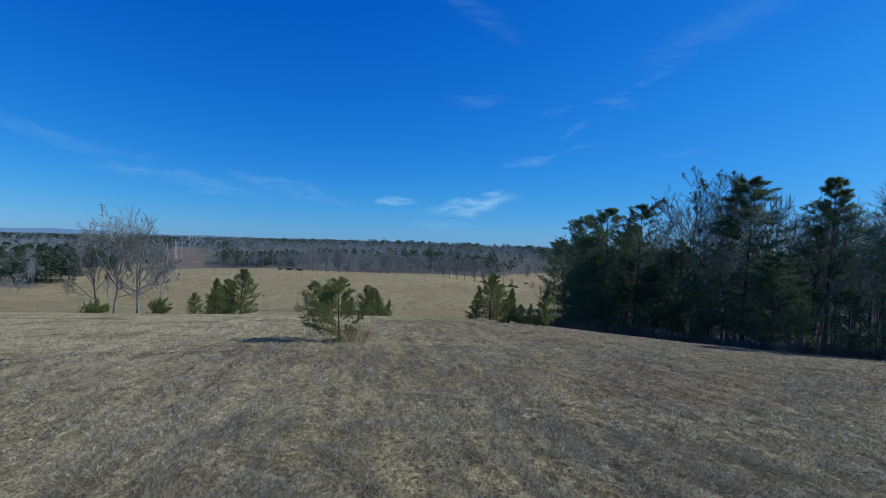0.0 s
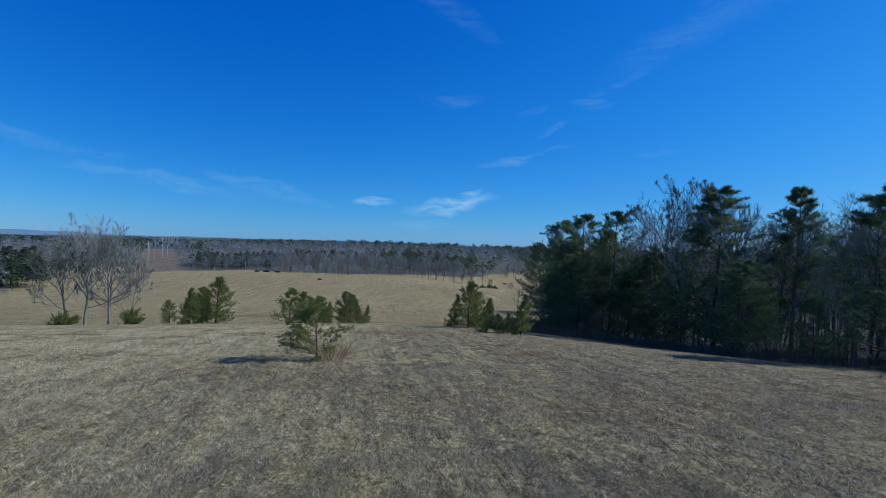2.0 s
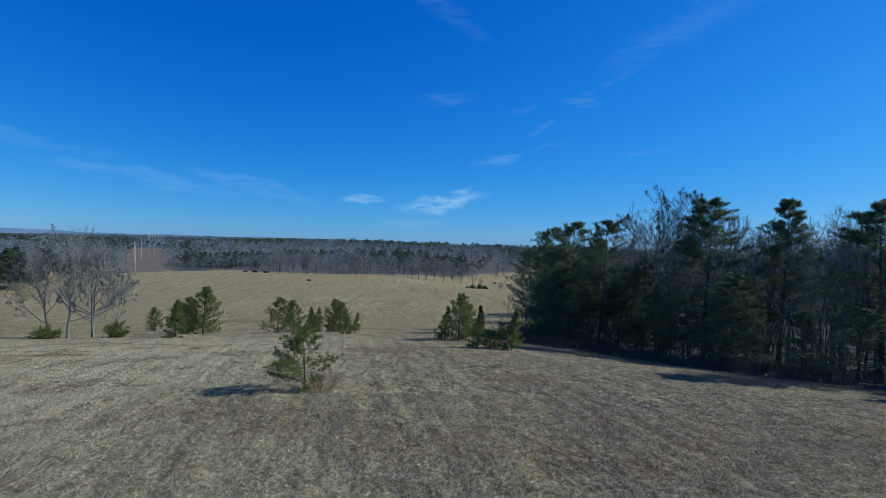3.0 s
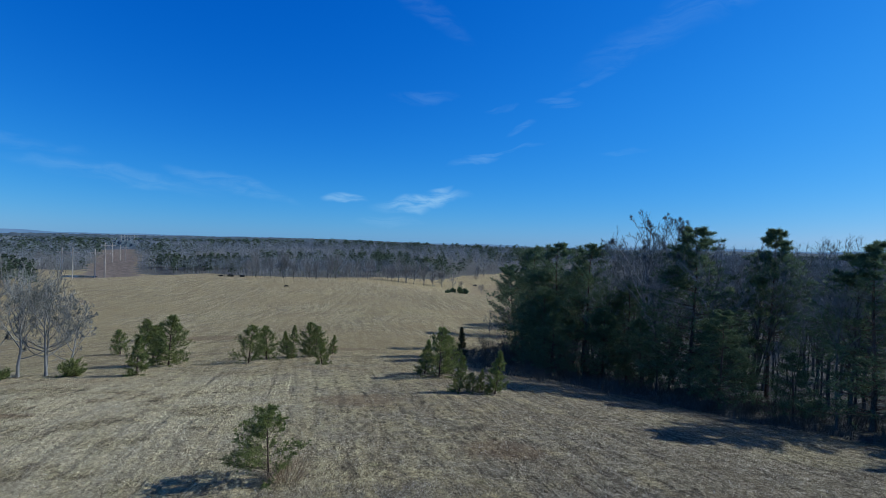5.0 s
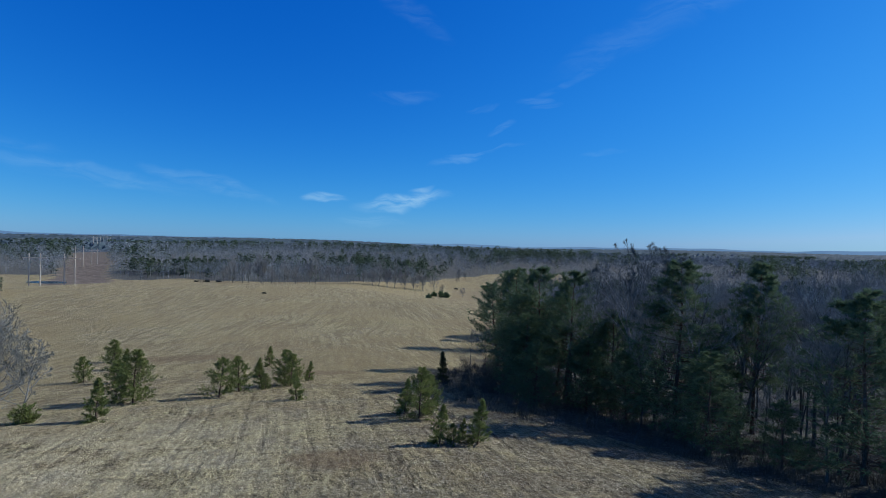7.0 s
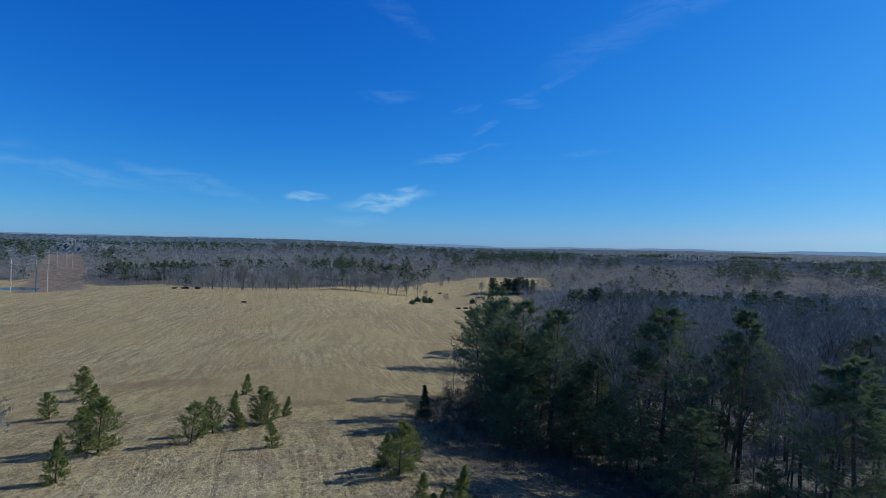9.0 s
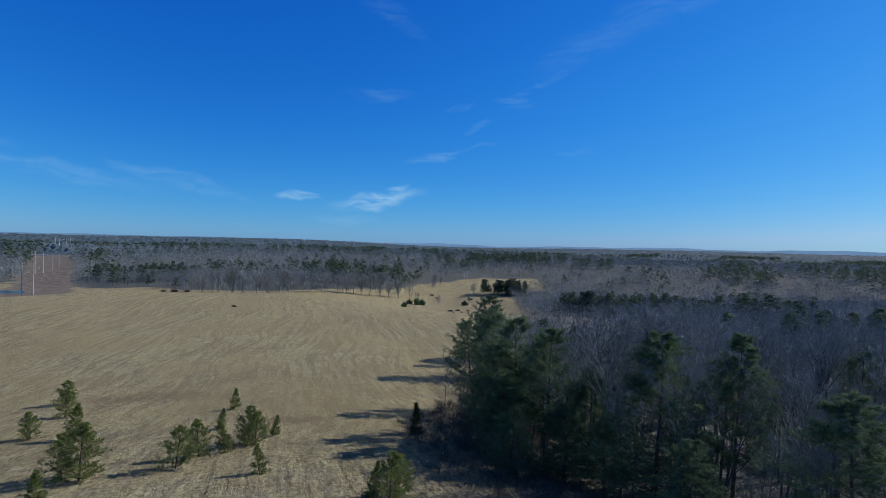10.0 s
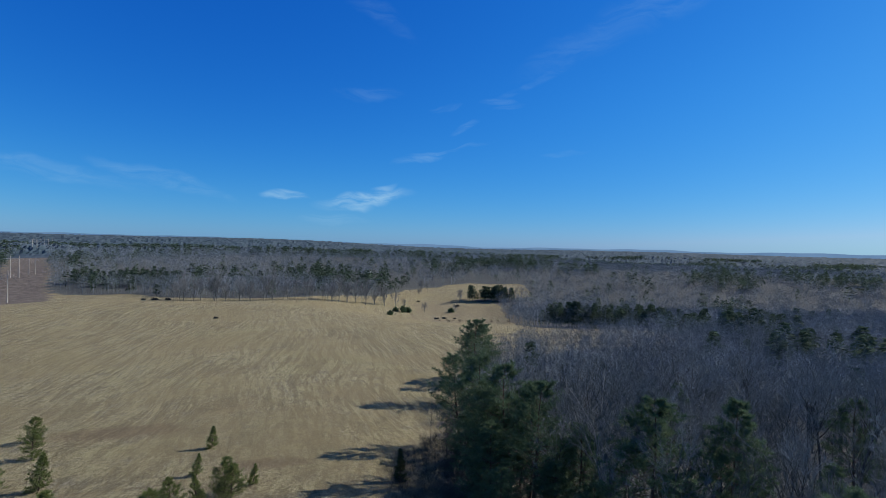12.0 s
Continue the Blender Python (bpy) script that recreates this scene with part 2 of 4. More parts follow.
    clay = t.step(t.math("ADD", clay, t.math("MULTIPLY", t.math("SUBTRACT", mid, 0.5), 0.9)), 0.35, 0.65)
    c = t.mix(clay, c, t.ramp(mid, [(0.3, (0.068, 0.056, 0.048)), (0.55, (0.118, 0.098, 0.082)), (0.75, (0.20, 0.172, 0.142))]))
    h = t.math("ADD", t.math("MULTIPLY", hay, 0.6), t.math("ADD", t.math("MULTIPLY", rows, 0.8), t.math("SUBTRACT", t.math("MULTIPLY", fine, 0.5), t.math("ADD", t.math("MULTIPLY", tufts, 0.7), t.math("MULTIPLY", rut, 0.5)))))
    h = t.math("ADD", h, t.math("ADD", t.math("MULTIPLY", clump, 1.1), t.math("MULTIPLY", fibre, 0.35)))
    c = t.mix(1.0, c, (1.60, 1.59, 1.55), "MULTIPLY")
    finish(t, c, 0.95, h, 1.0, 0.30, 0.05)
    return m


def plain_material(name, stops, scale, stretch=(1, 1, 1), rough=0.85, strength=0.5, dist=0.02, random_tint=0.0, trans=0.0, island=False):
    """Colours by noise, varied a little from object to object (or blade to blade)."""
    m, t = material(name)
    pos = t.n("ShaderNodeTexCoord").outputs["Object"]
    f = t.noise(t.n("ShaderNodeMapping", Vector=pos, Scale=stretch).outputs[0], scale, 4.0, 0.65)
    c = t.ramp(f, stops)
    if random_tint:
        if island:
            r = t.n("ShaderNodeNewGeometry").outputs["Random Per Island"]
        else:
            r = t.n("ShaderNodeObjectInfo").outputs["Random"]
        k = t.math("ADD", 1.0 - random_tint, t.math("MULTIPLY", r, 2 * random_tint))
        c = t.mix(1.0, c, t.n("ShaderNodeCombineColor", Red=k, Green=k, Blue=k).outputs[0], "MULTIPLY")
    finish(t, c, rough, f if strength else None, strength, dist, 0.1, trans)
    return m


GROUND = ground_material()
BARK = plain_material("grey_bark", [(0.3, (0.052, 0.051, 0.046)), (0.55, (0.122, 0.12, 0.11)), (0.75, (0.24, 0.235, 0.218))], 3.0, (2, 2, 0.5), 0.9, 0.6, 0.03, 0.25)
TWIG = plain_material("grey_twigs", [(0.3, (0.135, 0.146, 0.138)), (0.7, (0.27, 0.286, 0.27))], 0.6, (1, 1, 1), 0.9, 0, 0, 0.25)
# Lighter copy of bark and twigs: pale bark with a sunlit look painted in.
PALE_LIT = plain_material("pale_sunlit_twigs", [(0.3, (0.15, 0.153, 0.142)), (0.7, (0.28, 0.282, 0.265))], 0.6, (1, 1, 1), 0.9, 0, 0, 0.2)
PINE_BARK = plain_material("pine_bark", [(0.3, (0.05, 0.036, 0.028)), (0.55, (0.13, 0.095, 0.072)), (0.75, (0.22, 0.17, 0.135))], 4.0, (2, 2, 0.6), 0.9, 0.6, 0.03, 0.2)
NEEDLE = plain_material("pine_needles", [(0.3, (0.072, 0.116, 0.066)), (0.55, (0.125, 0.182, 0.098)), (0.75, (0.19, 0.24, 0.13))], 0.9, (1, 1, 1), 0.6, 0, 0, 0.3, 0.38, True)
YOUNG = plain_material("young_pine_needles", [(0.3, (0.12, 0.155, 0.05)), (0.55, (0.20, 0.24, 0.08)), (0.75, (0.28, 0.30, 0.115))], 1.2, (1, 1, 1), 0.6, 0, 0, 0.3, 0.5, True)
CEDAR = plain_material("cedar_leaves", [(0.3, (0.05, 0.06, 0.03)), (0.7, (0.11, 0.11, 0.05))], 1.2, (1, 1, 1), 0.7, 0, 0, 0.3, 0.15, True)
SEDGE = plain_material("dry_sedge", [(0.3, (0.26, 0.19, 0.12)), (0.7, (0.44, 0.34, 0.22))], 2.0, (1, 1, 1), 0.85, 0, 0, 0.3, 0.25, True)


def grass_material():
    """Matted dry stalks: each its own shade, in greyer, browner and greener patches."""
    m, t = material("matted_grass")
    geo = t.n("ShaderNodeNewGeometry")
    pos, r = geo.outputs["Position"], geo.outputs["Random Per Island"]
    c = t.ramp(r, [(0.0, (0.055, 0.046, 0.032)), (0.3, (0.18, 0.155, 0.104)), (0.6, (0.40, 0.352, 0.245)), (0.85, (0.62, 0.57, 0.43)), (1.0, (0.76, 0.725, 0.60))])
    grey = t.step(t.noise(pos, 0.33, 5.0, 0.65, 0.4), 0.46, 0.62)
    c = t.mix(t.math("MULTIPLY", grey, 0.85), c, (0.82, 0.83, 0.95), "MULTIPLY")
    brown = t.step(t.noise(pos, 0.17, 5.0, 0.7, 0.3), 0.54, 0.66)
    c = t.mix(t.math("MULTIPLY", brown, 0.8), c, (0.95, 0.78, 0.66), "MULTIPLY")
    green = t.step(t.noise(pos, 0.75, 4.0, 0.7), 0.62, 0.72)
    c = t.mix(t.math("MULTIPLY", green, 0.7), c, (0.78, 1.0, 0.55), "MULTIPLY")
    finish(t, c, 0.85, None, 0, 0, 0.1, 0.4)
    return m


GRASS = grass_material()
BRUSH = plain_material("bare_brush", [(0.3, (0.070, 0.066, 0.053)), (0.7, (0.17, 0.16, 0.128))], 0.5, (1, 1, 1), 0.9, 0, 0, 0.3, 0.0, True)
# Grey twigs, with the blue of distance haze mixed into the colour.
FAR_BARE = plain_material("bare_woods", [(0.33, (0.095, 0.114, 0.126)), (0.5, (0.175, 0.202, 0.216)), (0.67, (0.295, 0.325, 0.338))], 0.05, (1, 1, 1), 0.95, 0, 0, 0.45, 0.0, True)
FAR_PINE = plain_material("pine_woods", [(0.3, (0.045, 0.074, 0.050)), (0.7, (0.098, 0.132, 0.080))], 0.06, (1, 1, 1), 0.9, 0, 0, 0.4, 0.4, True)
# Canopy colour includes a blue tint painted in for haze.
CANOPY = plain_material("hazed_wooded_hills", [(0.35, (0.036, 0.056, 0.062)), (0.5, (0.056, 0.080, 0.096)), (0.7, (0.086, 0.108, 0.126))], 0.012, (1, 1, 1), 0.95, 1.0, 6.0)
POLE = plain_material("weathered_pole", [(0.3, (0.38, 0.33, 0.27)), (0.7, (0.58, 0.53, 0.46))], 1.0, (2, 2, 0.3), 0.85, 0.3, 0.02)
STEEL = plain_material("galvanised_steel", [(0.3, (0.55, 0.56, 0.58)), (0.7, (0.7, 0.71, 0.72))], 1.0, (1, 1, 1), 0.5, 0, 0)
WIRE = plain_material("wire", [(0.3, (0.10, 0.10, 0.10)), (0.7, (0.16, 0.16, 0.16))], 1.0, (1, 1, 1), 0.5, 0, 0)
# Distant hills glow in a blue that paints the haze over them.
HILLS, _h = material("haze_blue_hills")
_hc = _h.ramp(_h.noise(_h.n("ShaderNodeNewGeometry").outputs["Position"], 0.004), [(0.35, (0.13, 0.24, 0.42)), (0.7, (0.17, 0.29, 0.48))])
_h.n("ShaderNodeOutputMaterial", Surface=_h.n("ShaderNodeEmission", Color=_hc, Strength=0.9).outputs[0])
WATER, _w = material("pond_water")
finish(_w, (0.03, 0.05, 0.08), 0.06, _w.noise(_w.n("ShaderNodeNewGeometry").outputs["Position"], 1.5), 0.05, 0.02, 0.5)


# ---- lie of the land ----
def bell(v, c, w):
    return np.exp(-(((v - c) / w) ** 2))


def ramp01(v, a, b):
    s = np.clip((v - a) / (b - a), 0, 1)
    return s * s * (3 - 2 * s)


FX, FY = 0.2105, 0.9776  # the way down the meadow


def along(x, y):
    """Lateral and forward distance, looking down the meadow."""
    return x * FY - y * FX, x * FX + y * FY


def land(x, y):
    x, y = np.asarray(x, float), np.asarray(y, float)
    l, d = along(x, y)
    run = d + (y - d) * (1 - ramp01(y, 90, 220))
    z = np.interp(run, DS, ZS)
    # the meadow falls off gently to both sides, and further out to the creek
    near = 1 - ramp01(d, 60, 220)
    z = z - 0.02 * np.clip(-x - 8, 0, 60) * near
    z = z - 0.09 * np.clip(x - 6, 0, 23) * near * ramp01(y, 10, 50)
    z = z - 14.0 * ramp01(l, -110, 5) * ramp01(d, 230, 400) * (1 - ramp01(d, 430, 660))
    z = z - 4.5 * bell(l, -180, 80) * bell(d, 160, 60)
    z = z - 5.0 * ramp01(-l, 220, 310) * ramp01(d, 250, 330) * (1 - ramp01(d, 420, 600))
    # wooded rises behind
    z = z + 42.0 * ramp01(-l, -300, 1400) * ramp01(d, 2000, 3600)
    z = z + 5.0 * bell(l, -380, 260) * bell(d, 1000, 350)
    z = z - 16.0 * ramp01(l, 0, 500) * ramp01(d, 700, 1100) * (1 - ramp01(d, 1500, 2400)) + 14 * ramp01(l, 500, 1200) * ramp01(d, 700, 1100)
    z = z + 0.6 * np.sin(x / 61 + 1.3) * np.cos(y / 47) * ramp01(d, 60, 200) + 4 * np.sin(x / 330 + 0.6) * np.sin(y / 410) * ramp01(d, 500, 1200)
    return z


ds = np.arange(-300, 5200, 2.0)
zs = np.interp(ds, [-300, -80, 0, 10, 20, 30, 40, 50, 60, 70, 85, 100, 120, 150, 200, 260, 320, 360, 420, 600, 900, 1150, 1700, 2500, 5200],
               [-3, 1.5, 1.4, 1.1, 0.6, 0.0, -0.8, -1.9, -3.2, -4.7, -6.9, -8.5, -9.9, -11.4, -12.8, -13.2, -13.4, -15.5, -16.5, -11, -2, 0, -16, -10, 6])
k = np.exp(-np.linspace(-2.5, 2.5, 11) ** 2)
pad = np.r_[np.full(5, zs[0]), zs, np.full(5, zs[-1])]
DS, ZS = ds, np.convolve(pad, k / k.sum(), "valid")

WOOD_L = ([8, 14, 20, 28, 35, 41, 46, 52, 57, 62, 76, 107, 123, 165, 200, 260], [56, 46, 38, 30, 24, 20, 16, 10, 6, 3, -1, 0, 3, 14, 30, 60])  # forward distance -> edge of the near woods


def in_woods(x, y):
    """How wooded: 0 meadow, 1 woods."""
    x, y = np.asarray(x, float), np.asarray(y, float)
    l, d = along(x, y)
    near = ramp01(l - np.interp(d, *WOOD_L), -2, 3) * ramp01(d, 2, 10) * (1 - ramp01(d, 185 + 0.42 * np.maximum(l - 20, 0), 200 + 0.42 * np.maximum(l - 20, 0)))
    near = near * (1 - ramp01(d - 235, 0, 10))
    far_edge = np.interp(l, [-420, -332, -239, -201, -150, -118, -88, -62, -35, 0, 31, 50, 53, 115, 128], [440, 430, 392, 370, 380, 407, 438, 466, 530, 563, 588, 588, 286, 286, 236])
    far = ramp01(d - far_edge, -11, 11) * (1 - ramp01(l, 40, 48) * (1 - ramp01(l, 88, 98)) * ramp01(d, 510, 522) * (1 - ramp01(d, 580, 592)))
    strip = bell(l, 46, 24) * bell(d, 497, 12)
    left = ramp01(-np.arctan2(x, np.maximum(y, 1.0)), 0.655, 0.69) * ramp01(d, 150, 175) * (1 - ramp01(d, 255, 285))
    return np.clip(np.maximum(np.maximum(near, far), np.maximum(strip * 0.9, left)), 0, 1)


LINE0, LINE1 = np.array((-208.0, 393.0)), np.array((-517.0, 1030.0))  # middle of the power line's cut


def in_cut(x, y):
    u = (LINE1 - LINE0) / np.linalg.norm(LINE1 - LINE0)
    rx, ry = x - LINE0[0], y - LINE0[1]
    off, go = rx * u[1] - ry * u[0], rx * u[0] + ry * u[1]
    return (1 - ramp01(np.abs(off), 18, 23)) * ramp01(go, -40, -10)


# ---- mesh helpers ----
class Geo:
    """Vertices and faces gathered for one mesh."""

    def __init__(self):
        self.v, self.f, self.m = [], [], []

    def tube(self, pts, rad, sides=5, mat=0):
        pts = [Vector(p) for p in pts]
        start = len(self.v)
        for i, p in enumerate(pts):
            a = (pts[min(i + 1, len(pts) - 1)] - pts[max(i - 1, 0)]).normalized()
            u = a.orthogonal().normalized()
            w = a.cross(u)
            for s in range(sides):
                g = 2 * math.pi * s / sides
                self.v.append(p + (u * math.cos(g) + w * math.sin(g)) * rad[i])
        for i in range(len(pts) - 1):
            for s in range(sides):
                b, c = start + i * sides + s, start + i * sides + (s + 1) % sides
                self.f.append((b, c, c + sides, b + sides)), self.m.append(mat)
        self.f.append(tuple(start + (len(pts) - 1) * sides + s for s in range(sides))), self.m.append(mat)

    def spike(self, p, q, r, mat=0):
        """A thin three-sided twig."""
        p, q = Vector(p), Vector(q)
        a = q - p
        u = a.orthogonal().normalized() * r
        w = a.normalized().cross(u)
        b = len(self.v)
        self.v += [p + u, p - u * 0.5 + w * 0.87, p - u * 0.5 - w * 0.87, q]
        self.f += [(b, b + 1, b + 3), (b + 1, b + 2, b + 3), (b + 2, b, b + 3)]
        self.m += [mat] * 3

    def sliver(self, p, q, s, mat=0):
        """A hair-thin twig end: one narrow triangle."""
        b = len(self.v)
        self.v += [p - s, p + s, q]
        self.f.append((b, b + 1, b + 2)), self.m.append(mat)

    def blade(self, p, q, side, mat=0):
        b = len(self.v)
        p, q, side = Vector(p), Vector(q), Vector(side)
        self.v += [p - side * 0.35, p + (q - p) * 0.55 - side, q, p + (q - p) * 0.5 + side]
        self.f.append((b, b + 1, b + 2, b + 3)), self.m.append(mat)

    def mesh(self, name, *mats):
        me = bpy.data.meshes.new(name)
        me.from_pydata([tuple(v) for v in self.v], [], self.f)
        for mt in mats:
            me.materials.append(mt)
        if len(mats) > 1:
            me.polygons.foreach_set("material_index", self.m)
        me.update()
        return me


def part(name, geo, mat, parent, label=""):
    ob = new(name, geo.mesh(name, mat))
    ob.parent = parent
    if label:
        ob["label"] = label
    return ob


def rvec(rng, s=1.0):
    return Vector((rng.gauss(0, s), rng.gauss(0, s), rng.gauss(0, s)))


def wander(rng, p, a, length, n, wob, lift):
    """A bent line that leaves p towards a."""
    pts, a = [Vector(p)], Vector(a).normalized()
    for _ in range(n):
        a = (a + rvec(rng, wob) + Vector((0, 0, lift))).normalized()
        pts.append(pts[-1] + a * (length / n))
    return pts


def on_line(pts, f):
    i = min(int(f * (len(pts) - 1)), len(pts) - 2)
    g = f * (len(pts) - 1) - i
    return pts[i].lerp(pts[i + 1], g), (pts[i + 1] - pts[i]).normalized()


def aside(rng, a, angle):
    u = a.cross(rvec(rng)).normalized()
    return (a * math.cos(angle) + u * math.sin(angle)).normalized()


def kept_in(crown, p, a, length):
    """The length at which a limb still ends inside the egg of the crown."""
    c, rx, rz = crown
    for _ in range(7):
        q = p + a.normalized() * length - c
        if (q.x * q.x + q.y * q.y) / (rx * rx) + max(q.z, 0) ** 2 / (rz * rz) < 1:
            break
        length *= 0.8
    return length


def grow(wood, fine, rng, p, a, length, r, depth, twigs, spread, lift, tip, crown):
    """A limb that forks, and forks again, and ends in twigs."""
    length = max(kept_in(crown, p, a, length), length * 0.25)
    n = 4 if depth > 2 else 3 if depth > 0 else 2
    pts = wander(rng, p, a, length, n, 0.13 if depth > 1 else 0.16, lift)
    end = max(r * 0.66, tip) if depth else tip * 0.6
    geo = wood if r > 0.03 else fine
    geo.tube(pts, [r + (end - r) * k / n for k in range(n + 1)], 6 if r > 0.09 else 4 if r > 0.035 else 3)
    if depth < 2:
        for _ in range(twigs):
            q, b = on_line(pts, rng.uniform(0.15, 0.99))
            e = (aside(rng, b, rng.uniform(0.3, 0.95)) + Vector((0, 0, 0.15))) * max(length * rng.uniform(0.35, 0.8), tip * 30)
            fine.sliver(q, q + e, e.cross(rvec(rng)).normalized() * tip * 0.8)
    if depth == 0:
        return
    q, b = on_line(pts, 0.999)
    first = rng.uniform(0.15, 0.4) * spread
    grow(wood, fine, rng, q, aside(rng, b, first), length * rng.uniform(0.68, 0.88), end * 0.92, depth - 1, twigs, spread, lift, tip, crown)
    grow(wood, fine, rng, q, aside(rng, b, rng.uniform(0.5, 0.95) * spread), length * rng.uniform(0.55, 0.8), end * rng.uniform(0.6, 0.8), depth - 1, twigs, spread, lift, tip, crown)
    if depth > 1:
        for f in (rng.uniform(0.3, 0.55), rng.uniform(0.6, 0.9)):
            q, b = on_line(pts, f)
            grow(wood, fine, rng, q, aside(rng, b, rng.uniform(0.6, 1.1) * spread), length * rng.uniform(0.35, 0.6), max(r * 0.34, tip), depth - 2, twigs, spread, lift, tip, crown)


def bare_tree(seed, height, r, clear=0.35, wide=0.28, depth=3, twigs=6, leader=0.9, limbs=11, spread=0.85, lift=0.05, bend=0.05, tip=0.009, skin=None, hair=None):
    """A leafless broadleaf tree: a stem, limbs along it and at its head that fork over and over; leader: how far up the stem goes on."""
    rng = random.Random(seed)
    top = Empty("bare_tree")
    wood, fine = Geo(), Geo()
    trunk = wander(rng, (0, 0, -0.3), (rng.gauss(0, bend), rng.gauss(0, bend), 1), height * leader, 9, bend, 0.06)
    wood.tube(trunk, [r * (1.3 if i == 0 else 1 - (0.86 if leader > 0.6 else 0.35) * i / 9) for i in range(10)], 8)
    mid = (clear + 1) / 2 + (0.04 if leader > 0.6 else -0.02)
    crown = (Vector((0, 0, height * mid)), height * wide, height * (1 - mid))
    for i in range(limbs):
        u = (i + rng.random() * 0.7) / limbs
        f = min(clear / leader + (1 - clear / leader) * u, 0.99)
        p, a = on_line(trunk, f)
        left = height - p.z
        ln = max(left * (0.36 if leader > 0.4 else 0.46), height * wide * (0.45 if leader > 0.6 else 0.55)) * rng.uniform(0.8, 1.15) * (1 - 0.35 * (leader > 0.6) * u)
        g = i * 2.4 + rng.uniform(-0.5, 0.5)
        tilt = rng.uniform(0.55, 1.0) * (1.25 - 0.75 * u) * spread
        way = Vector((math.cos(g) * math.sin(tilt), math.sin(g) * math.sin(tilt), math.cos(tilt)))
        lr = r * (0.42 if leader > 0.6 else 0.55) * (1 - 0.55 * f) * rng.uniform(0.8, 1.1) + tip
        grow(wood, fine, rng, p, way, ln, lr, depth - (1 if leader > 0.6 and u > 0.8 else 0), twigs, spread, lift, tip, crown)
    zs_ = np.array([v.z for v in wood.v + fine.v])
    hs_ = np.array([math.hypot(v.x, v.y) for v in fine.v])
    kz, kw = height / np.percentile(zs_, 99.8 if leader > 0.4 else 97.5), height * wide / np.percentile(hs_, 95)
    for g in (wood, fine):
        g.v = [Vector((v.x * kw if v.z > 1 else v.x * (1 + (kw - 1) * max(v.z, 0)), v.y * kw if v.z > 1 else v.y * (1 + (kw - 1) * max(v.z, 0)), v.z * kz)) for v in g.v]
    part("trunk", wood, skin or BARK, top), part("crown", fine, hair or skin or TWIG, top)
    return top


def Empty(name):
    ob = new(name)
    ob.empty_display_size = 0.3
    return ob


def tuft(geo, rng, p, a, size, count, width):
    """A burst of needles round a shoot."""
    a = a.normalized()
    for _ in range(count):
        w = (a * rng.uniform(0.2, 1.1) + rvec(rng, 0.55)).normalized()
        geo.sliver(p + a * size * rng.uniform(-0.35, 0.25), p + w * size * rng.uniform(0.7, 1.15), w.cross(rvec(rng)).normalized() * width)


def pine_tree(seed, height, r, clear=0.3, whorls=15, per=4, reach=0.24, tufts=16, needles=8, size=0.5, mat=None, dead=5, lean=0.03, rise=0.1, taper=0.7, low=0.55, name="pine_tree", gaps=0.14, jit=0.6, flat=0.0):
    """A pine: trunk, limbs in whorls with sprays of needles, and a few dead lower limbs."""
    rng = random.Random(seed)
    top = Empty(name)
    wood, fine = Geo(), Geo()
    trunk = wander(rng, (0, 0, -0.25), (rng.gauss(0, lean), rng.gauss(0, lean), 1), height + 0.2, 10, lean, 0.08)
    wood.tube(trunk, [r * (1.2 if i == 0 else 1 - 0.92 * i / 10) for i in range(11)], 7)
    for i in range(dead):
        p, a = on_line(trunk, rng.uniform(0.12, clear + 0.1))
        limb = wander(rng, p, aside(rng, a, rng.uniform(1.1, 1.6)), height * rng.uniform(0.06, 0.14), 3, 0.1, 0)
        wood.tube(limb, [r * 0.14, r * 0.1, r * 0.07, r * 0.03], 3)
    for i in range(whorls):
        for j in range(per):
            if rng.random() < gaps:
                continue
            f = clear + (0.985 - clear) * ((i + rng.uniform(-jit, jit)) / max(whorls - 1, 1))
            f = min(max(f, clear), 0.985)
            t = (f - clear) / (1 - clear)
            shape = (low + (1 - low) * min(t / 0.35, 1)) * (1 - t) ** taper + 0.06
            p, a = on_line(trunk, f)
            g = rng.uniform(0, 6.283)
            ln = height * reach * shape * rng.uniform(0.6, 1.25)
            out = Vector((math.cos(g), math.sin(g), rng.uniform(-0.15, 0.2) + rise * (0.5 + 2.5 * t)))
            limb = wander(rng, p, out, ln, 4, 0.09, 0.06)
            lr = max(r * 0.28 * (1 - 0.8 * f), 0.012)
            wood.tube(limb, [lr * (1 - 0.8 * k / 4) for k in range(5)], 3)
            cnt = max(4, int(tufts * (0.55 + 0.45 * min(1, ln / (height * reach)))))
            for k in range(cnt):
                u = 0.25 + 0.75 * ((k + rng.random()) / cnt)
                p2, a2 = on_line(limb, min(u, 0.99))
                b = aside(rng, a2, rng.uniform(0.3, 1.15))
                b = Vector((b.x, b.y, b.z * (1 - flat) + 0.3 * (1 - 0.5 * flat))).normalized()
                q = p2 + b * ln * rng.uniform(0.04, 0.34) * (1.25 - u * 0.8)
                wood.sliver(p2, q, b.orthogonal().normalized() * max(lr * 0.25, 0.006))
                tuft(fine, rng, q, b, size * rng.uniform(0.75, 1.25), needles, size * 0.06)
    p, a = on_line(trunk, 0.99)
    for _ in range(4):
        tuft(fine, rng, p - a * size * 0.6 * rng.random(), a, size * 0.8, needles, size * 0.05)
    part("trunk", wood, PINE_BARK, top), part("needles", fine, mat or NEEDLE, top)
    return top


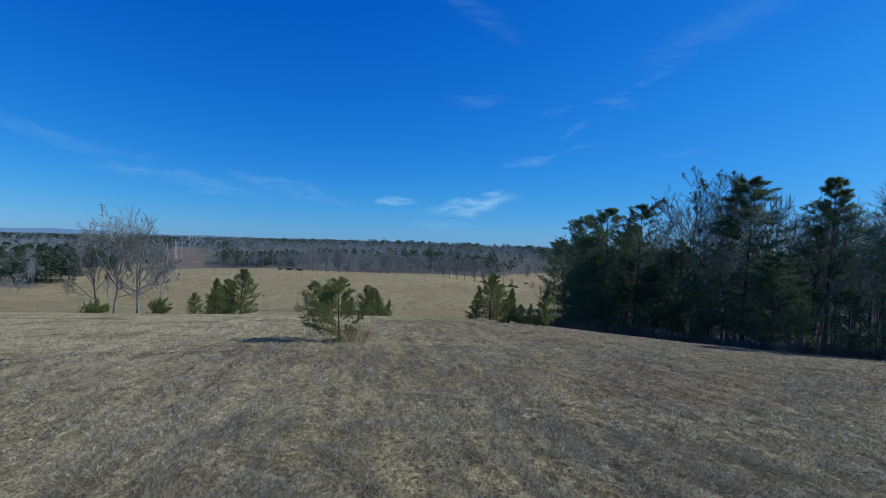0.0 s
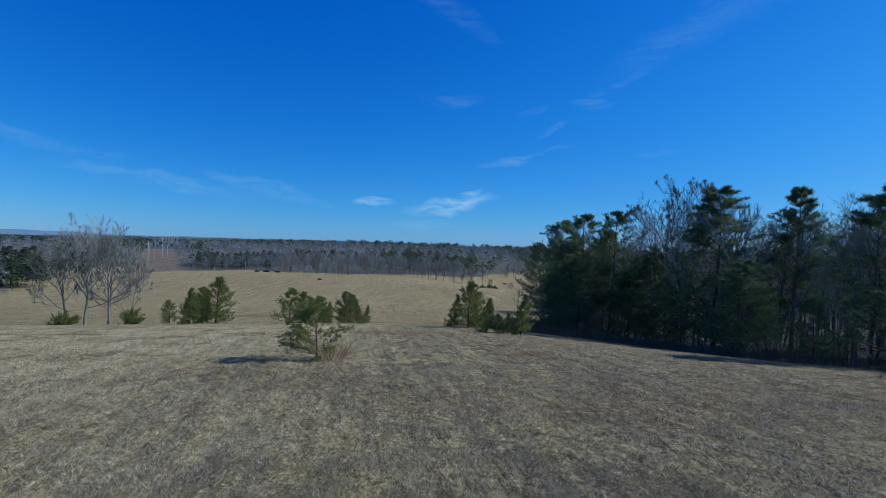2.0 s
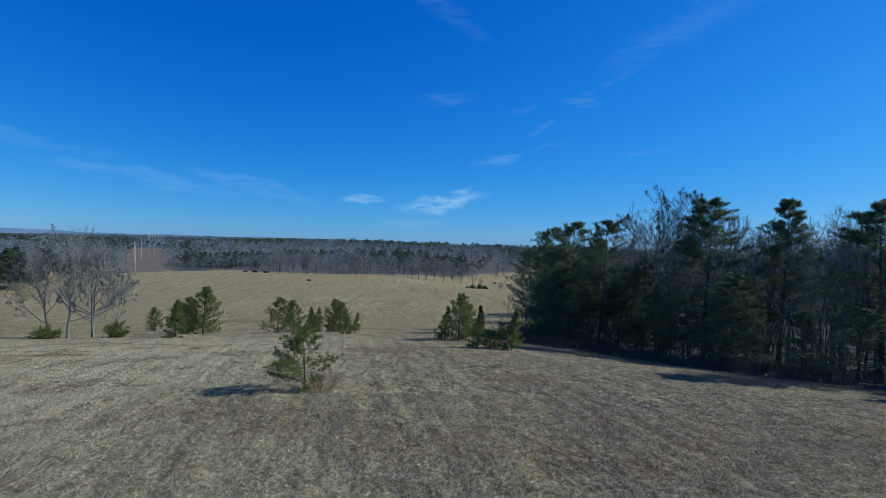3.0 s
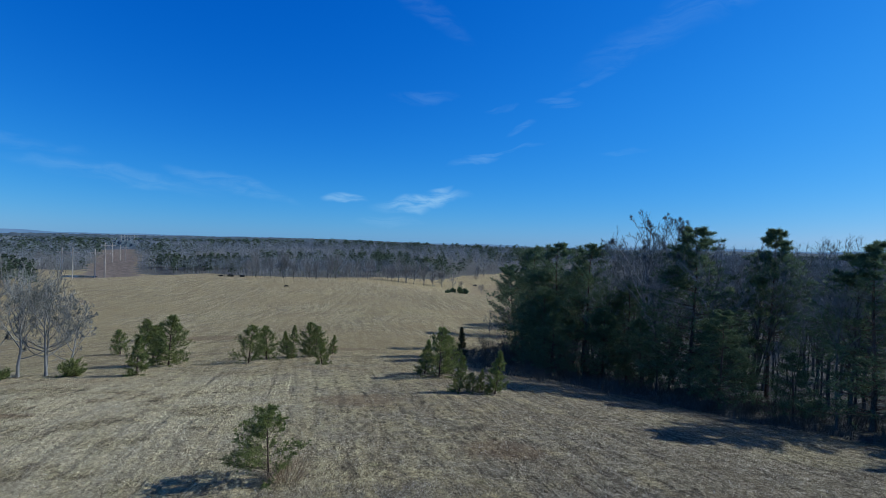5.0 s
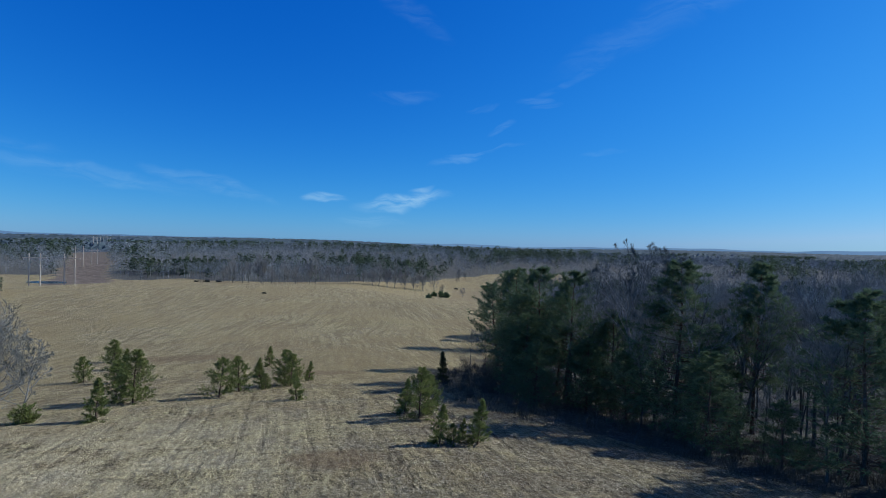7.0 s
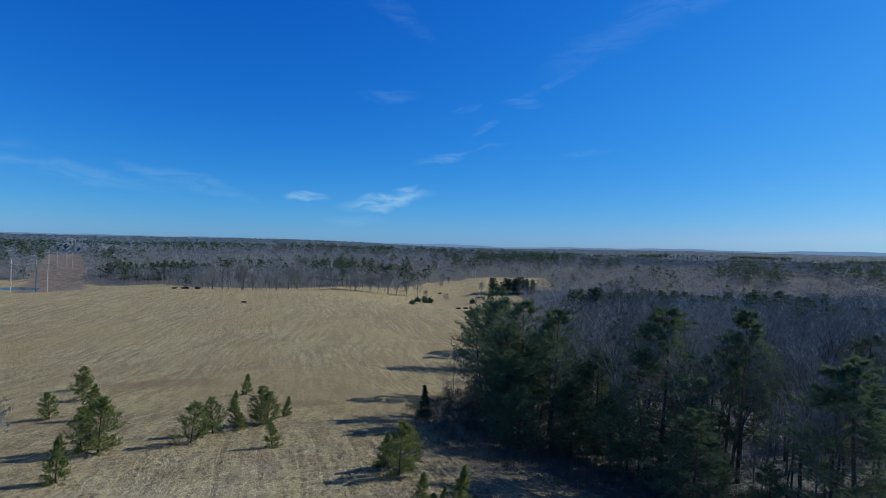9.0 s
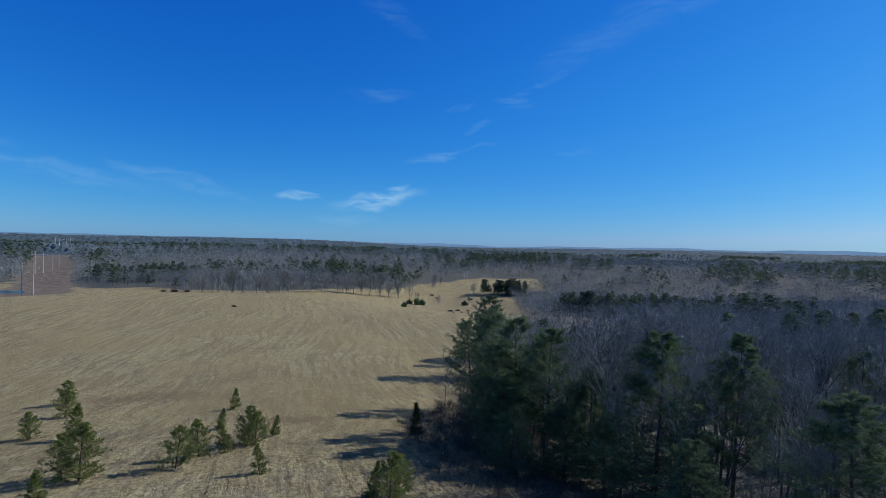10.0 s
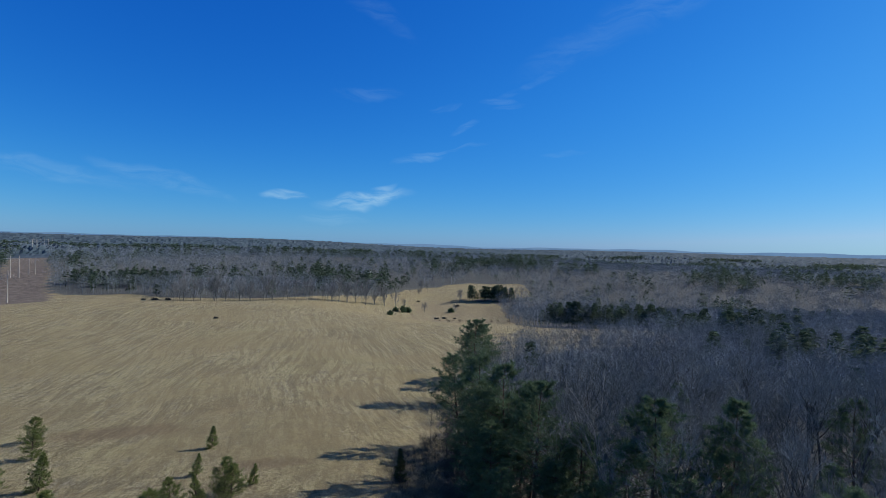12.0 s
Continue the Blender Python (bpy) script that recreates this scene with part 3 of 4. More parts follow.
def shrub(seed, height, width, count, mat, size=0.3, name="shrub"):
    """A dense evergreen bush: many stems with leafy sprays to the ground."""
    rng = random.Random(seed)
    top = Empty(name)
    wood, fine = Geo(), Geo()
    for _ in range(count):
        g, s = rng.uniform(0, 6.283), rng.random() ** 0.6
        tip = Vector((math.cos(g) * s * width, math.sin(g) * s * width, height * rng.uniform(0.12, 1.0) * (1 - 0.5 * s * s)))
        mid = Vector((tip.x * 0.35, tip.y * 0.35, tip.z * 0.4)) + rvec(rng, 0.05)
        wood.tube([(tip.x * 0.05, tip.y * 0.05, -0.1), mid, tip], [0.03, 0.018, 0.006], 3)
        for _ in range(5):
            p = mid.lerp(tip, rng.uniform(0.2, 1.05)) + rvec(rng, 0.06 * width)
            p.z = max(p.z, 0.04)
            tuft(fine, rng, p, (tip - mid) + Vector((0, 0, 0.2)), size, 7, size * 0.13)
    part("stems", wood, PINE_BARK, top), part("foliage", fine, mat, top)
    return top


def grass_clump(seed, height, width, count, mat, name="sedge_clump"):
    rng = random.Random(seed)
    g = Geo()
    for _ in range(count):
        a, s = rng.uniform(0, 6.283), rng.random() ** 0.5
        base = Vector((math.cos(a) * s * width * 0.5, math.sin(a) * s * width * 0.5, -0.03))
        tip = base + Vector((math.cos(a) * s * width * 0.5, math.sin(a) * s * width * 0.5, height * rng.uniform(0.3, 1.05))) + rvec(rng, 0.13)
        g.blade(base, tip, Vector((math.sin(a * 3), math.cos(a * 3), 0)) * 0.007)
    return new(name, g.mesh(name, mat))


def at(x, y, turn=0.0, scale=1.0, tilt=(0, 0)):
    return pose(x, y, float(land(x, y)), tilt[0], tilt[1], turn) @ Matrix.Scale(scale, 4)


def stand(ob, x, y, turn=0.0, scale=1.0):
    ob.matrix_basis = at(x, y, turn, scale)
    return ob


# ---- ground ----
def graded(lo, hi, fine, n):
    """Coordinates that lie close together near 0 and widen outward."""
    u = np.linspace(-1, 1, n)
    c = np.sinh(u * 5.2) / np.sinh(5.2)
    return np.where(c < 0, -lo * c, hi * c)


def make_ground():
    gx, gy = graded(-4900, 4900, 1, 271), graded(-900, 4900, 1, 301)
    X, Y = np.meshgrid(gx, gy)
    Z = land(X, Y)
    X2 = X.ravel()
    v = np.stack([X2, Y.ravel(), Z.ravel()], 1)
    nx, ny = len(gx), len(gy)
    i = (np.arange(ny - 1)[:, None] * nx + np.arange(nx - 1)).ravel()
    f = np.stack([i, i + 1, i + nx + 1, i + nx], 1)
    me = bpy.data.meshes.new("ground")
    me.from_pydata(v.tolist(), [], f.tolist())
    me.polygons.foreach_set("use_smooth", [True] * len(f))
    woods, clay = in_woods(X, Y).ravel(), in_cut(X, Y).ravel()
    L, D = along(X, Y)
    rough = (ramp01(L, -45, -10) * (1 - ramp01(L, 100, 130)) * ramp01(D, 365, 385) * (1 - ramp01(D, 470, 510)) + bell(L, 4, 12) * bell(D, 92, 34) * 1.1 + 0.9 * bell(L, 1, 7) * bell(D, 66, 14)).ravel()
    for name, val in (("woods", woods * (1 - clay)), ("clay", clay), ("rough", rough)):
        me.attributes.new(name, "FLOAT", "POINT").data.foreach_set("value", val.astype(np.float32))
    me.materials.append(GROUND)
    me.update()
    return tagged(new("ground", me), "dry straw-coloured winter meadow rolling down to bare woods", "ground", kind="structure")


make_ground()


# ---- meadow trees ----
front = stand(pine_tree(11, 3.4, 0.06, 0.12, 12, 6, 0.60, 26, 17, 0.165, YOUNG, 3, 0.05, 0.16, 0.5, 0.75, "young_pine", 0.16, 0.3, 0.3), -5.05, 25.0, 20, 0.86)
tagged(front, "young green pine with an open crown standing alone in dry grass", "pine tree", "young pines in the meadow")
tagged(stand(grass_clump(5, 1.0, 1.3, 420, SEDGE), -4.25, 24.8), "tall reddish dry sedge grass at the foot of a young pine", "grass clump")

YP = [pine_tree(s, 3.0, 0.06, 0.05, 15, 6, rch, 17, 13, 0.155, YOUNG, 1, 0.04, 0.22, tp, 0.8, "young_pine", 0.14, 0.35, 0.15) for s, rch, tp in ((21, 0.44, 0.62), (22, 0.34, 0.9), (23, 0.52, 0.6))]
# x, y, height, kind, turn
MEADOW_PINES = ((-28.4, 66.4, 4.6, 0, 70), (-43.0, 88.0, 3.9, 0, 200), (-45.5, 102.0, 4.5, 0, 10), (-50.5, 112.0, 4.3, 2, 50), (-36.5, 86.0, 5.0, 1, 100),
                (-16.2, 71.5, 4.4, 0, 160), (-14.2, 75.0, 3.7, 1, 250), (-11.7, 77.5, 4.8, 0, 300), (-10.5, 75.4, 4.2, 2, 90),
                (-7.8, 62.8, 3.1, 1, 190), (-8.7, 80.5, 2.9, 1, 20), (-17.3, 87.0, 3.1, 1, 60), (-18.2, 100.8, 3.6, 1, 110), (-13.2, 72.6, 2.0, 2, 130),
                (8.6, 42.5, 3.5, 1, 33), (5.7, 42.5, 2.9, 1, 66), (6.7, 42.2, 1.6, 0, 210), (7.5, 43.3, 1.8, 1, 20), (4.9, 50.9, 4.6, 0, 15), (5.9, 53.4, 3.6, 2, 80), (3.6, 53.0, 3.4, 1, 40))
for x, y, h, kd, tn in MEADOW_PINES:
    o = copy_thing(YP[kd], at(x, y, tn, h / 3.0))
    tagged(o, "bushy young green pine growing in the dry meadow" if h > 2.7 else "small green pine sapling growing in the dry meadow", "pine tree", "young pines in the meadow")
stand(YP[0], -26.0, 65.0, 0, 5.8 / 3), stand(YP[1], -24.7, 54.9, 130, 3.9 / 3), stand(YP[2], -17.4, 67.0, 40, 4.5 / 3)
for o in YP:
    tagged(o, "bushy young green pine growing in the dry meadow", "pine tree", "young pines in the meadow")
cedar = stand(pine_tree(27, 2.6, 0.08, 0.05, 16, 5, 0.26, 12, 8, 0.22, CEDAR, 0, 0.03, 0.5, 0.8, 0.7, "cedar_tree"), 11.0, 78.6, 0, 1.75)
tagged(cedar, "slim dark cedar at the brushy edge of the woods", "cedar tree")

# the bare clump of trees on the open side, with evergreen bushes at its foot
LT = [bare_tree(s, 11.5, 0.15, 0.16, wd, 4, 15, 0.62, 12, 0.95, 0.04, bd, 0.010, PALE_LIT, TWIG) for s, bd, wd in ((31, 0.09, 0.35), (32, 0.04, 0.26), (33, 0.06, 0.28))]
for o, (x, y, tn, sc) in zip(LT, ((-36.0, 55.4, 0, 1.03), (-34.0, 56.4, 80, 1.0), (-32.3, 56.9, 200, 0.74))):
    tagged(stand(o, x, y, tn, sc), "leafless grey tree with many fine twigs in a small clump", "tree", "bare trees in the clump")
for k, (x, y, tn, sc) in enumerate(((-38.6, 56.4, 140, 0.9), (-35.0, 57.8, 260, 0.95))):
    tagged(copy_thing(LT[k % 3], at(x, y, tn, sc)), "leafless grey tree with many fine twigs in a small clump", "tree", "bare trees in the clump")
for x, y, h, w, sd_ in ((-36.9, 53.6, 1.5, 1.5, 41), (-31.0, 55.4, 2.0, 1.3, 42)):
    tagged(stand(shrub(sd_, h, w, 90, YOUNG, 0.25), x, y), "round yellow-green evergreen bush under bare trees", "bush", "bushes under the clump")

# ---- near woods ----
TP = [pine_tree(51, 17.0, 0.22, 0.27, 21, 7, 0.28, 28, 11, 0.39, taper=0.5, low=0.65, rise=0.16, gaps=0.26, jit=0.6, flat=0.15),
      pine_tree(52, 17.0, 0.20, 0.10, 28, 7, 0.32, 30, 11, 0.39, taper=0.68, low=0.85, rise=0.06, gaps=0.18, jit=0.55, flat=0.3),
      pine_tree(53, 17.0, 0.19, 0.30, 23, 7, 0.24, 29, 11, 0.38, taper=0.72, low=0.7, rise=0.12, gaps=0.12, jit=0.55, flat=0.15)]
first = [None, None, None]
# x, y, height, kind, turn
TALL_PINES = ((30.4, 50.8, 17.0, 1, 0), (37.8, 49.4, 16.9, 2, 40), (33.8, 34.4, 13.2, 1, 100), (24.0, 62.5, 16.4, 0, 10), (23.4, 78.0, 18.8, 0, 90), (24.0, 95.5, 17.4, 0, 140), (23.6, 70.0, 18.2, 0, 60), (35.5, 128.0, 21.0, 0, 30),
              (28.0, 77.0, 14.6, 2, 128), (26.4, 69.5, 15.6, 2, 200), (20.4, 67.0, 11.0, 1, 250), (19.0, 60.0, 7.6, 1, 20), (28.8, 61.0, 12.2, 1, 300), (24.8, 59.0, 8.6, 1, 66), (27.6, 55.2, 7.6, 1, 160),
              (28.4, 43.2, 8.6, 1, 18), (32.6, 45.6, 6.4, 0, 77), (36.8, 27.5, 8.6, 1, 205), (40.5, 33.0, 7.8, 2, 290), (31.2, 38.4, 5.2, 1, 111), (46.0, 46.0, 11.0, 2, 190), (56.0, 40.0, 12.0, 0, 275),
              (45.0, 154.0, 16.0, 1, 60), (41.0, 146.0, 15.0, 0, 110), (21.6, 72.5, 8.4, 1, 310), (30.4, 89.0, 12.4, 2, 330), (66.0, 60.0, 14.0, 0, 10), (58.0, 84.0, 13.0, 2, 75),
              (21.8, 84.0, 9.0, 1, 142), (33.8, 53.0, 7.6, 1, 171), (30.6, 66.5, 11.5, 0, 351),
              (35.2, 29.4, 5.6, 1, 126), (22.0, 74.5, 14.6, 0, 216), (25.4, 90.5, 13.8, 0, 306))
for x, y, h, kd, tn in TALL_PINES:
    girth = 1.24 if h > 15 and kd == 1 else 1.08
    m = at(x, y, tn, h / 17.0) @ Matrix.Diagonal((girth, girth, 1, 1))
    if first[kd] is None:
        o = first[kd] = TP[kd]
        o.matrix_basis = m
    else:
        o = copy_thing(TP[kd], m)
    tagged(o, "tall dark green pine with a ragged crown at the woods' edge" if h > 11 else "half-grown dark green pine among the woods", "pine tree", "pines of the near woods")

oak = stand(bare_tree(61, 19.0, 0.34, 0.28, 0.33, 6, 7, 0.36, 8, 0.8, 0.06, 0.03, 0.012, PALE_LIT, TWIG), 29.4, 56.4, 30)
tagged(oak, "large leafless oak with a wide spreading crown of fine twigs", "tree")

rng = random.Random(77)
BT = [bare_tree(s, 15.0, rr, cl, wd * 1.1, 3, 8, 0.86, 12, tip=0.013) for s, rr, cl, wd in ((71, 0.15, 0.36, 0.22), (72, 0.13, 0.42, 0.18), (73, 0.17, 0.30, 0.26), (74, 0.11, 0.30, 0.17), (75, 0.14, 0.42, 0.21))]
BT += [bare_tree(s, 15.0, rr, cl, wd * 1.15, 3, 8, 0.6, 9, 0.8, tip=0.014) for s, rr, cl, wd in ((76, 0.16, 0.45, 0.24), (77, 0.14, 0.5, 0.20), (78, 0.12, 0.42, 0.19))]
placed, used = [(x, y) for x, y, *_ in TALL_PINES] + [(29.2, 56.4)], 0
fresh, tries = list(BT), 0
# the tall bare trees beside the pines: x, y, height, kind, lean
for x, y, h, kd, ln in ((35.5, 55.5, 17.0, 0, 2), (41.0, 54.0, 16.6, 2, -2), (33.6, 59.0, 16.4, 5, 0), (44.2, 50.4, 13.2, 4, 3), (48.7, 52.1, 12.6, 1, 0), (48.2, 54.6, 13.0, 2, -3), (34.4, 47.4, 13.4, 3, 9), (39.2, 60.0, 17.0, 6, 0),
                        (26.0, 66.5, 12.6, 4, 0), (30.0, 71.0, 15.0, 0, -2), (27.6, 82.0, 14.0, 5, 2), (24.6, 74.5, 12.0, 3, 0), (20.2, 90.0, 9.0, 3, 4), (18.8, 97.0, 8.0, 1, -3), (45.5, 43.0, 10.8, 0, 4), (51.0, 47.0, 11.5, 5, 0)):
    o = BT[kd] if BT[kd] in fresh else copy_thing(BT[kd], Matrix())
    if BT[kd] in fresh:
        fresh.remove(BT[kd])
    o.matrix_basis = at(x, y, x * 31, h / 15.0, (ln * 0.5, ln))
    placed.append((x, y))
    tagged(o, "tall leafless grey tree with forked limbs beside dark pines", "tree", "bare trees of the near woods")
while used < 225 and tries < 30000:
    tries += 1
    x, y = rng.uniform(12, 130), rng.uniform(8, 130)
    l, d = along(x, y)
    if d > 112 or math.hypot(x, y) > 125 or in_woods(x, y) < 0.75 or x > 1.45 * y + 14:
        continue
    edge = l - float(np.interp(d, *WOOD_L))
    if edge < (7.5 if d > 48 else 3.0) or (d > 48 and edge < 10 and rng.random() < 0.5):
        continue
    gap = 2.1 if edge < 18 else 2.9
    if any((x - a) ** 2 + (y - b) ** 2 < gap * gap for a, b in placed):
        continue
    sc = rng.uniform(0.75, 1.15) * (0.72 + 0.28 * min(1, edge / 8)) * (1.0 if rng.random() < 0.75 else 0.6) * (0.84 if math.hypot(x, y) < 62 else 1.0)
    kd = rng.randrange(5) if edge < 12 else rng.randrange(5, 8)
    placed.append((x, y))
    m = at(x, y, rng.uniform(0, 360), sc, (rng.gauss(0, 2.5), rng.gauss(0, 2.5)))
    if BT[kd] in fresh:
        o = BT[kd]
        fresh.remove(o)
        o.matrix_basis = m
    else:
        o = copy_thing(BT[kd], m)
    used += 1
    tagged(o, "slim leafless grey tree standing in the winter woods" if sc > 0.65 else "thin leafless understorey tree in the winter woods", "tree", "bare trees of the near woods")

# half-grown evergreens under the trees
low_pine = None
for i in range(16):
    for _ in range(200):
        x, y = rng.uniform(14, 75), rng.uniform(14, 125)
        l, d = along(x, y)
        edge = l - float(np.interp(d, *WOOD_L))
        if 0.5 < edge < 22 and d < 120 and x < 1.3 * y + 5 and all((x - a) ** 2 + (y - b) ** 2 > 2.0 for a, b in placed):
            break
    placed.append((x, y))
    h = rng.uniform(2.0, 5.0)
    m = at(x, y, rng.uniform(0, 360), h / 6.0)
    if low_pine is None:
        low_pine = pine_tree(55, 6.0, 0.07, 0.06, 13, 4, 0.27, 16, 10, 0.36, NEEDLE, 2, 0.04, 0.15, 0.7, 0.8)
        low_pine.matrix_basis = m
        o = low_pine
    else:
        o = copy_thing(low_pine, m)
    tagged(o, "half-grown dark green pine under bare trees", "pine tree", "pines of the near woods")


# ---- things that nobody could count ----
def scatter(name, proto, places, mat, label, category):
    """One mesh of many copies of the given small triangle sets: places are x, y, z, turn, width, height, which."""
    vs, fs, base = [], [], 0
    for x, y, z, tn, sw, sh, w in places:
        pv, pf = proto[w]
        c, s = math.cos(tn), math.sin(tn)
        q = np.empty_like(pv)
        q[:, 0] = x + (pv[:, 0] * c - pv[:, 1] * s) * sw
        q[:, 1] = y + (pv[:, 0] * s + pv[:, 1] * c) * sw
        q[:, 2] = z + pv[:, 2] * sh
        vs.append(q), fs.append(pf + base)
        base += len(pv)
    v, f = np.concatenate(vs), np.concatenate(fs)
    me = bpy.data.meshes.new(name)
    me.vertices.add(len(v)), me.loops.add(f.size), me.polygons.add(len(f))
    me.vertices.foreach_set("co", v.astype(np.float32).ravel())
    me.loops.foreach_set("vertex_index", f.astype(np.int32).ravel())
    k = f.shape[1]
    me.polygons.foreach_set("loop_start", np.arange(0, f.size, k, dtype=np.int32))
    me.polygons.foreach_set("loop_total", np.full(len(f), k, dtype=np.int32))
    me.materials.append(mat)
    me.update(calc_edges=True)
    me.validate()
    return tagged(new(name, me), label, category, kind="stuff")


def as_arrays(geo):
    tri = []
    for f in geo.f:
        tri += [(f[0], f[i], f[i + 1]) for i in range(1, len(f) - 1)]
    return np.array([tuple(v) for v in geo.v]), np.array(tri)


def far_bare(seed, twigs, thin=0.006, stem=0.016, arms=True):
    """A leafless tree of unit height for distant woods: a thin stem and a rounded crown of twigs that point outward."""
    rng, g = random.Random(seed), Geo()
    g.spike((0, 0, -0.02), (rng.gauss(0, 0.03), rng.gauss(0, 0.03), 0.93), stem)
    lobes = []
    for k in range(9):
        a, s = rng.uniform(0, 6.283), rng.uniform(0.07, 0.19)
        lobes.append(Vector((math.cos(a) * s, math.sin(a) * s, 0.34 + 0.46 * ((k + rng.random()) / 9) ** 0.8)))
        if arms:
            g.spike((0, 0, rng.uniform(0.3, 0.5)), lobes[-1], stem * 0.5)
    for _ in range(twigs):
        c = rng.choice(lobes)
        w = rvec(rng)
        w.z = abs(w.z) * 0.9 - 0.25
        w.normalize()
        p = c + w * rng.uniform(0.03, 0.11)
        q = p + (w + rvec(rng, 0.25) + Vector((0, 0, 0.15))) * rng.uniform(0.06, 0.13)
        b = len(g.v)
        sd2 = (q - p).cross(rvec(rng)).normalized() * thin
        g.v += [p - sd2, p + sd2, q]
        g.f.append((b, b + 1, b + 2)), g.m.append(0)
    return as_arrays(g)


def far_pine(seed, clumps, big=0.045):
    """A conifer of unit height for distant woods: a full ragged crown of sprays."""
    rng, g = random.Random(seed), Geo()
    g.spike((0, 0, -0.02), (0, 0, 0.95), 0.012)
    for i in range(clumps):
        z = 0.22 + 0.77 * (i + rng.random()) / clumps
        wide = 0.21 * (1 - (z - 0.22) / 0.79) ** 0.55 + 0.015
        a, s = rng.uniform(0, 6.283), rng.uniform(0.55, 1.12)
        c = Vector((math.cos(a) * wide * s, math.sin(a) * wide * s, z))
        b = len(g.v)
        u, w = rvec(rng, big), rvec(rng, big)
        u.z *= 0.6
        w.z *= 0.6
        g.v += [c + u, c + w, c - u * 0.6 - w * 0.6 + Vector((0, 0, 0.02))]
        g.f.append((b, b + 1, b + 2)), g.m.append(0)
    return as_arrays(g)


def woods(name, seed, count, ring, proto, hts, mat, label, keep, wide=1.0):
    """Trees strewn over the wooded land between two distances."""
    r = np.random.RandomState(seed)
    n = count * 6
    rad = np.sqrt(r.uniform(ring[0] ** 2, ring[1] ** 2, n))
    brg = np.radians(r.uniform(-46, 58, n))
    x, y = rad * np.sin(brg), rad * np.cos(brg)
    ok = (in_woods(x, y) > 0.6) & (in_cut(x, y) < 0.3) & keep(x, y, r.rand(n))
    x, y = x[ok][:count], y[ok][:count]
    z = land(x, y) - 0.2
    h = r.uniform(*hts, len(x))
    w = h * r.uniform(0.8, 1.35, len(x)) * wide
    t = r.uniform(0, 6.283, len(x))
    k = r.randint(0, len(proto), len(x))
    return scatter(name, proto, zip(x, y, z, t, w, h, k), mat, label, "woods")


def stand_of(x, y):
    """Where pines grow thick in the far woods: 0 to 1."""
    l, d = along(x, y)
    p = 0.5 + 0.5 * np.sin(x / 97 + 2.2) * np.sin(y / 71 + 0.4) + 0.3 * np.sin(x / 31) * np.sin(y / 37)
    v = 0.012 + 0.5 * bell(l, -290, 50) * bell(d, 490, 30) + 0.6 * bell(l, -250, 170) * bell(d, 930, 40)
    v = v + 0.8 * ramp01(-l, 200, 260) * (1 - ramp01(d, 400, 420)) * (0.6 + 0.4 * np.sin(x / 23) * np.sin(y / 19)) + 0.3 * ramp01(-l, 380, 430) * ramp01(p, 0.5, 0.7)
    v = v + ramp01(l, -230, -120) * (1 - ramp01(l, 200, 320)) * ramp01(d, 440, 520) * (1 - ramp01(d, 950, 1200)) * (0.03 + 0.8 * ramp01(p, 0.66, 0.84))
    v = v + 0.6 * bell(l, 95, 34) * bell(d, 303, 18) + ramp01(l, 150, 250) * 0.5 * ramp01(p, 0.72, 0.92) + 0.6 * bell(l, 118, 20) * bell(d, 165, 18) + 0.6 * bell(l, 128, 24) * bell(d, 240, 18) + 0.8 * bell(l, 46, 26) * bell(d, 497, 14)
    return np.clip(v + 0.4 * ramp01(d, 1000, 1300) * ramp01(p, 0.62, 0.85), 0, 0.9)


BARE_N = [far_bare(s, 250, 0.0015, 0.0045) for s in (11, 12, 13, 14, 15)]
BARE_A, BARE_B, BARE_C = [far_bare(s, 100, 0.0033, 0.005) for s in (1, 2, 3, 4)], [far_bare(s, 58, 0.0052, 0.005, False) for s in (5, 6, 7)], [far_bare(s, 22, 0.009, 0.008, False) for s in (8, 9, 10)]
PINE_A, PINE_B, PINE_C = [far_pine(s, 240, 0.036) for s in (1, 2, 3)], [far_pine(s, 70) for s in (4, 5, 6)], [far_pine(s, 30, 0.06) for s in (7, 8)]
bare_ok, pine_ok = (lambda x, y, u: u > stand_of(x, y)), (lambda x, y, u: u < stand_of(x, y))
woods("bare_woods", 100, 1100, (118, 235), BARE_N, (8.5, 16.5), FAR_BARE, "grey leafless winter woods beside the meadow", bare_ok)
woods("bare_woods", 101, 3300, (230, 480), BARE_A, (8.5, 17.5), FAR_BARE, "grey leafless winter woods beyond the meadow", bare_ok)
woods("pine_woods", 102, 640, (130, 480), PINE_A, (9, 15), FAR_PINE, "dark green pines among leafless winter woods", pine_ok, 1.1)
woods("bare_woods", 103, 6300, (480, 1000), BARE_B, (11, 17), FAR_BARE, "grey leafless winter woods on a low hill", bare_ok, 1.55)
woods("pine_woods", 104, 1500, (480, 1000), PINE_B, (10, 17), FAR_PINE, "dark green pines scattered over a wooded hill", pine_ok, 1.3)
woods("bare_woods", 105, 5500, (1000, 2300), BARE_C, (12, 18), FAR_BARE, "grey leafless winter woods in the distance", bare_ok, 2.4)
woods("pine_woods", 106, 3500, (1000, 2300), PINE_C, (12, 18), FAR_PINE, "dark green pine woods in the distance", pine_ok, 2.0)


